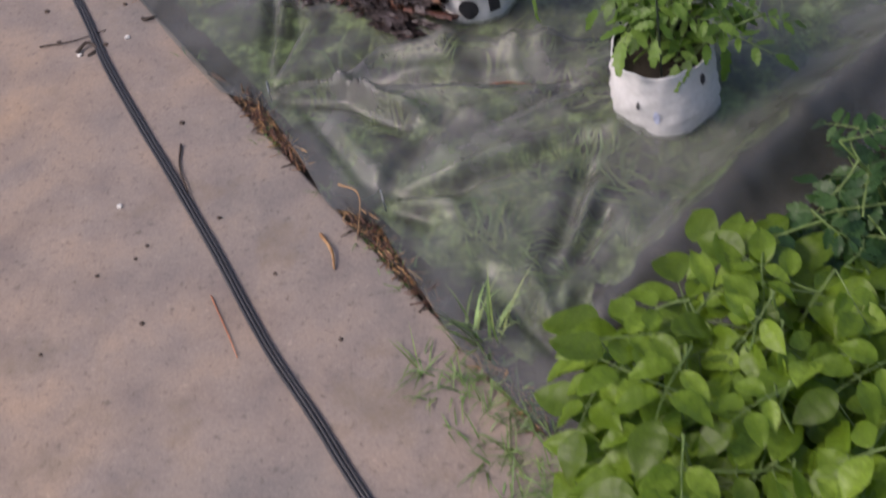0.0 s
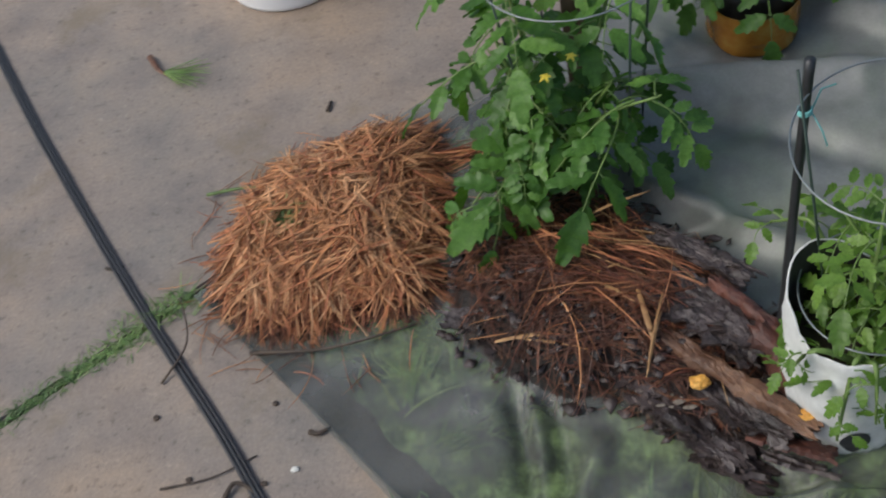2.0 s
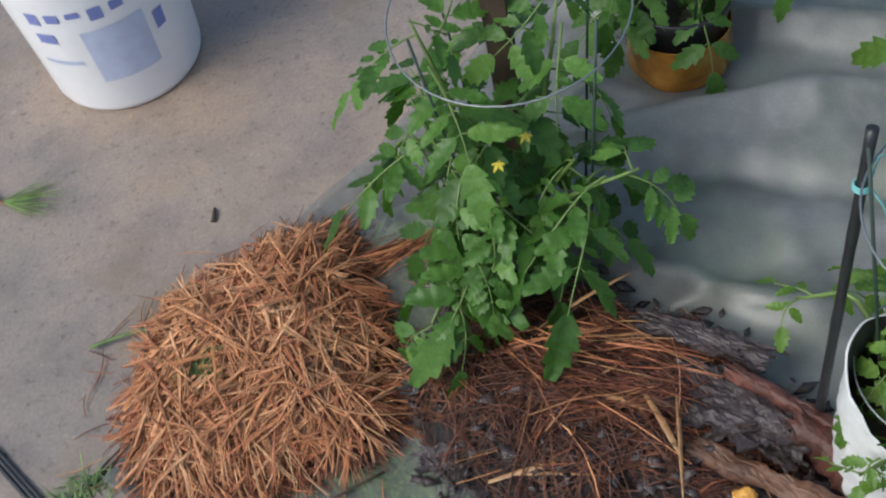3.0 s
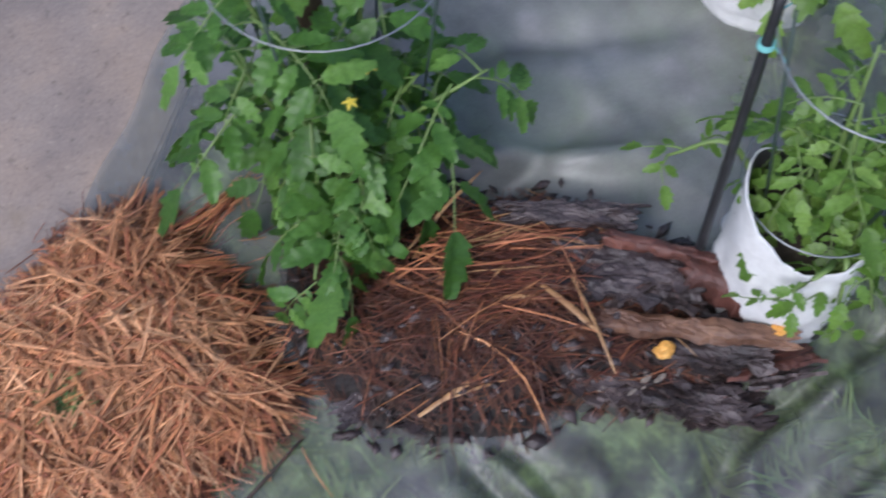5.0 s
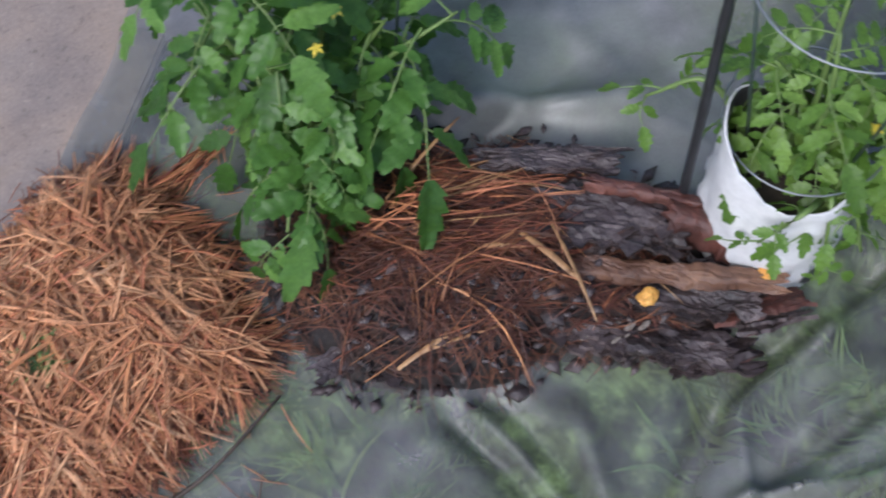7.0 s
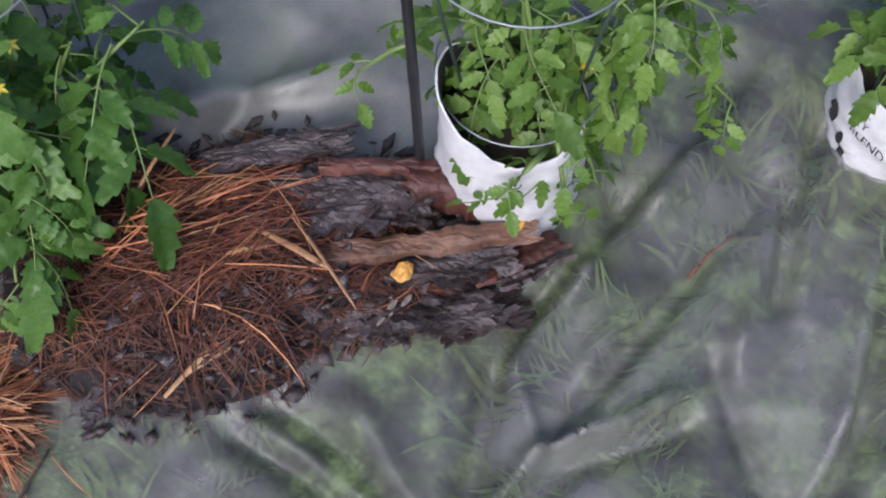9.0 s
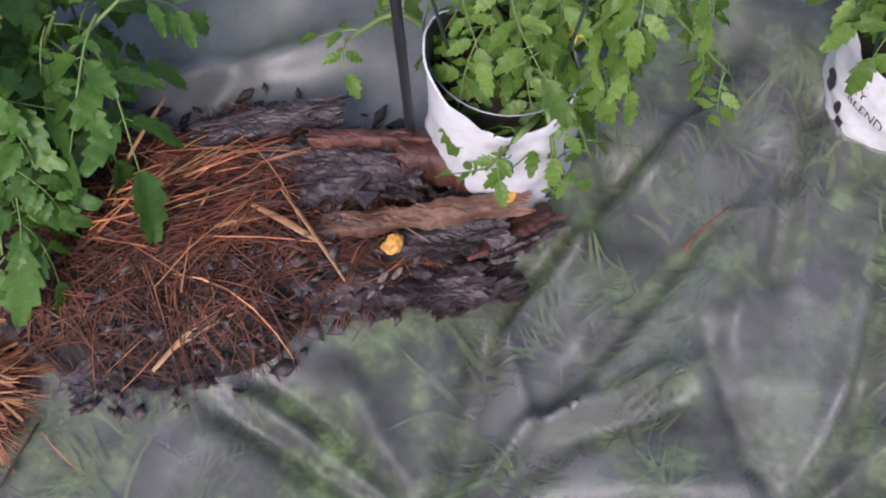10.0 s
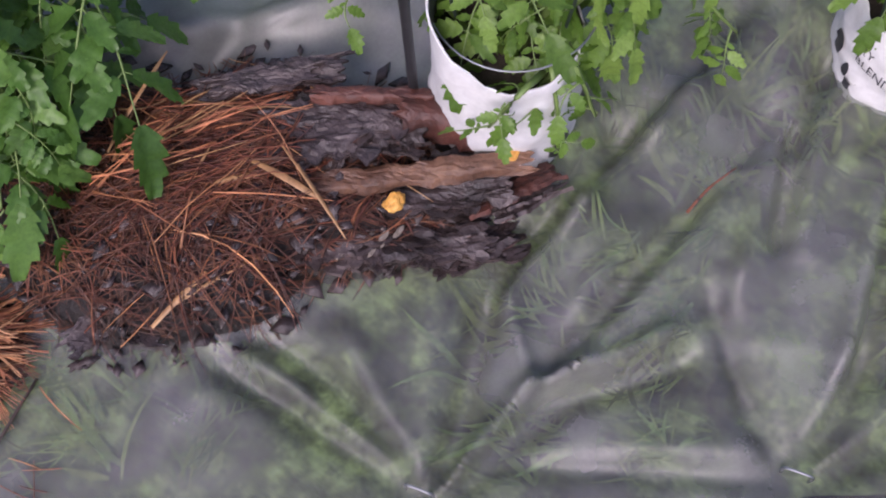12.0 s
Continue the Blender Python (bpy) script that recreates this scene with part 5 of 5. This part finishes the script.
# ---- small things ----
def build_pins():
    for u, v in STAPLES:
        g = Geo()
        z = max(0.012, tarp_z(u, v))
        d = E1 * 0.9 - E2 * 0.35
        a, b = bed(u, v, z) - d * 0.016, bed(u, v, z) + d * 0.016
        pts = smooth_path([a - Vector((0, 0, 0.02)), a + Vector((0, 0, 0.004)), (a + b) / 2 + Vector((0, 0, 0.007)), b + Vector((0, 0, 0.004)), b - Vector((0, 0, 0.02))], 16)
        g.add(*tube(pts, 0.0016, 6))
        tagged(obj("ground_staple", g, M_WIRE), "shiny wire staple pinning down the plastic sheet", "ground staple", group="ground staples")


def build_edge_litter():
    """Brown debris caught in the gaps beside the pins."""
    random.seed(71)
    g = Geo()
    for us, ln in ((0.69, 0.26), (1.08, 0.30), (1.45, 0.22)):
        for _ in range(420):
            s = rnd(0, 1)
            u = us + ln * s
            v = rnd(-0.014, max(0.0, edge_v(u) - 0.002) + 0.006)
            a = rnd(0, 6.28)
            d = E1 * math.cos(a) * 1.4 + E2 * math.sin(a) * 0.6 + Vector((0, 0, rnd(-0.05, 0.15)))
            needle(g, bed(u, v, rnd(-0.004, 0.010)), d, rnd(0.006, 0.035), rnd(0.0012, 0.004), slot=random.choice((0, 1, 1, 2)))
    tagged(obj("edge_litter", g, [M_STRAW, M_TWIG, M_DEAD_LEAF]), "dry straw and debris along the sheet's edge", "plant litter", kind="stuff")


def twig(points, r, label="thin dark twig on concrete", mat=None):
    g = Geo()
    pts = smooth_path([Vector(p) for p in points], 10)
    g.add(*tube(pts, [r * (1.1 - 0.5 * i / 10) * (1 + 0.2 * noise.noise((i * 0.9, r * 900, 0))) for i in range(11)], 6))
    tagged(obj("twig", g, mat or M_TWIG), label, "twig", group="litter on the concrete")


def crumb(p, r, mat, label, name, flat=0.6):
    bm = bmesh.new()
    bmesh.ops.create_icosphere(bm, subdivisions=2, radius=1.0)
    for q in bm.verts:
        k = 1 + 0.4 * noise.noise(q.co * 2 + Vector((p[0] * 40, p[1] * 40, 0)))
        q.co = Vector((q.co.x * r * k, q.co.y * r * 0.75 * k, q.co.z * r * flat * k + r * flat * 0.7))
    me = bpy.data.meshes.new(name)
    bm.to_mesh(me)
    bm.free()
    me.materials.append(mat)
    ob = new(name, me)
    ob.location = p
    tagged(ob, label, name.replace("_", " "), group="litter on the concrete")


def build_litter():
    for x, y in ((-0.659, 2.023), (-1.344, 2.754), (-0.766, 2.507), (-0.860, 2.462)):
        crumb((x, y, 0), 0.006, M_PEBBLE, "tiny white pebble on the concrete", "pebble")
    crumb((-1.237, 2.510, 0), 0.011, M_PEBBLE, "crumpled white scrap on the concrete", "white_scrap", 0.4)
    for x, y in ((-0.586, 2.234), (-0.583, 1.924), (-0.597, 1.895), (-0.334, 1.844), (-0.716, 1.694), (-0.81, 2.49), (-0.92, 2.51), (-0.72, 2.31), (-0.46, 1.98), (-0.2, 1.70), (-0.98, 2.62), (-0.30, 1.66), (-0.80, 2.62), (-0.55, 1.75), (-0.66, 1.86)):
        crumb((x, y, 0), rnd(0.0035, 0.006), M_TWIG, "dark crumb of bark on the concrete", "bark_crumb")
    twig([(-0.574, 2.173, 0.004), (-0.563, 2.112, 0.004), (-0.530, 2.042, 0.008)], 0.0022)
    twig([(-0.747, 2.564, 0.003), (-0.732, 2.558, 0.006), (-0.715, 2.568, 0.004)], 0.004)
    twig([(-0.961, 2.500, 0.003), (-0.887, 2.508, 0.004), (-0.822, 2.536, 0.003)], 0.0018)
    twig([(-1.099, 2.921, 0.003), (-1.083, 2.915, 0.004), (-1.067, 2.920, 0.003)], 0.0028)
    twig([(-0.867, 2.468, 0.004), (-0.850, 2.492, 0.010), (-0.824, 2.477, 0.004), (-0.840, 2.457, 0.004)], 0.004)
    twig([(-0.556, 2.370, 0.004), (-0.530, 2.344, 0.012), (-0.499, 2.323, 0.004)], 0.006, "curled brown bark strip at the sheet's edge")
    twig([(-0.978, 2.679, 0.004), (-0.939, 2.738, 0.02), (-0.953, 2.817, 0.03)], 0.002)
    twig([(-0.839, 2.705, 0.016), (-0.712, 2.686, 0.03), (-0.584, 2.708, 0.03)], 0.003, "long thin twig along the straw pile")
    twig([(-0.265, 1.925, 0.004), (-0.240, 1.885, 0.008), (-0.230, 1.845, 0.004)], 0.0032, "pale bent twig on concrete", M_STRAW)
    twig([(-0.247, 2.034, 0.012), (-0.200, 1.988, 0.03), (-0.197, 1.913, 0.008)], 0.0014, "pale bent stalk beside the sheet's edge", M_STRAW)
    twig([(-0.438, 1.801, 0.003), (-0.388, 1.711, 0.004), (-0.367, 1.670, 0.003)], 0.0012, "thin reddish straw on concrete", M_NEEDLE)
    twig([bed(u, v, tarp_z(u, v) + 0.002) for u, v in ((1.000, 0.345), (1.025, 0.372), (1.055, 0.395))], 0.0016, "reddish straw on plastic sheet", M_NEEDLE_UNDER)
    twig([(-0.736, 3.208, 0.003), (-0.733, 3.217, 0.005), (-0.730, 3.232, 0.003)], 0.004)
    twig([(-0.936, 3.045, 0.01), (-0.873, 3.043, 0.016), (-0.810, 3.021, 0.03)], 0.003, "green stalk poking from straw pile", M_GRASS)
    # a sprig of pine with a reddish bud
    g = Geo()
    e = thing("pine_sprig", "small green pine sprig with reddish bud on concrete", "pine sprig", at=(-1.060, 3.381, 0.0))
    g.add(*tube([(-0.02, 0.04, 0.006), (0, 0, 0.008), (0.02, -0.02, 0.006)], [0.006, 0.0045, 0.002], 6))
    part("bud", g, M_DEAD_LEAF, e)
    g = Geo()
    random.seed(81)
    for _ in range(34):
        needle(g, (0.01, -0.01, 0.008), (rnd(0.522, 1.189), rnd(-0.9, 0.1), rnd(-0.05, 0.15)), rnd(0.05, 0.10), 0.0018)
    part("needles", g, M_GRASS, e)


build_pins()
build_edge_litter()
build_litter()
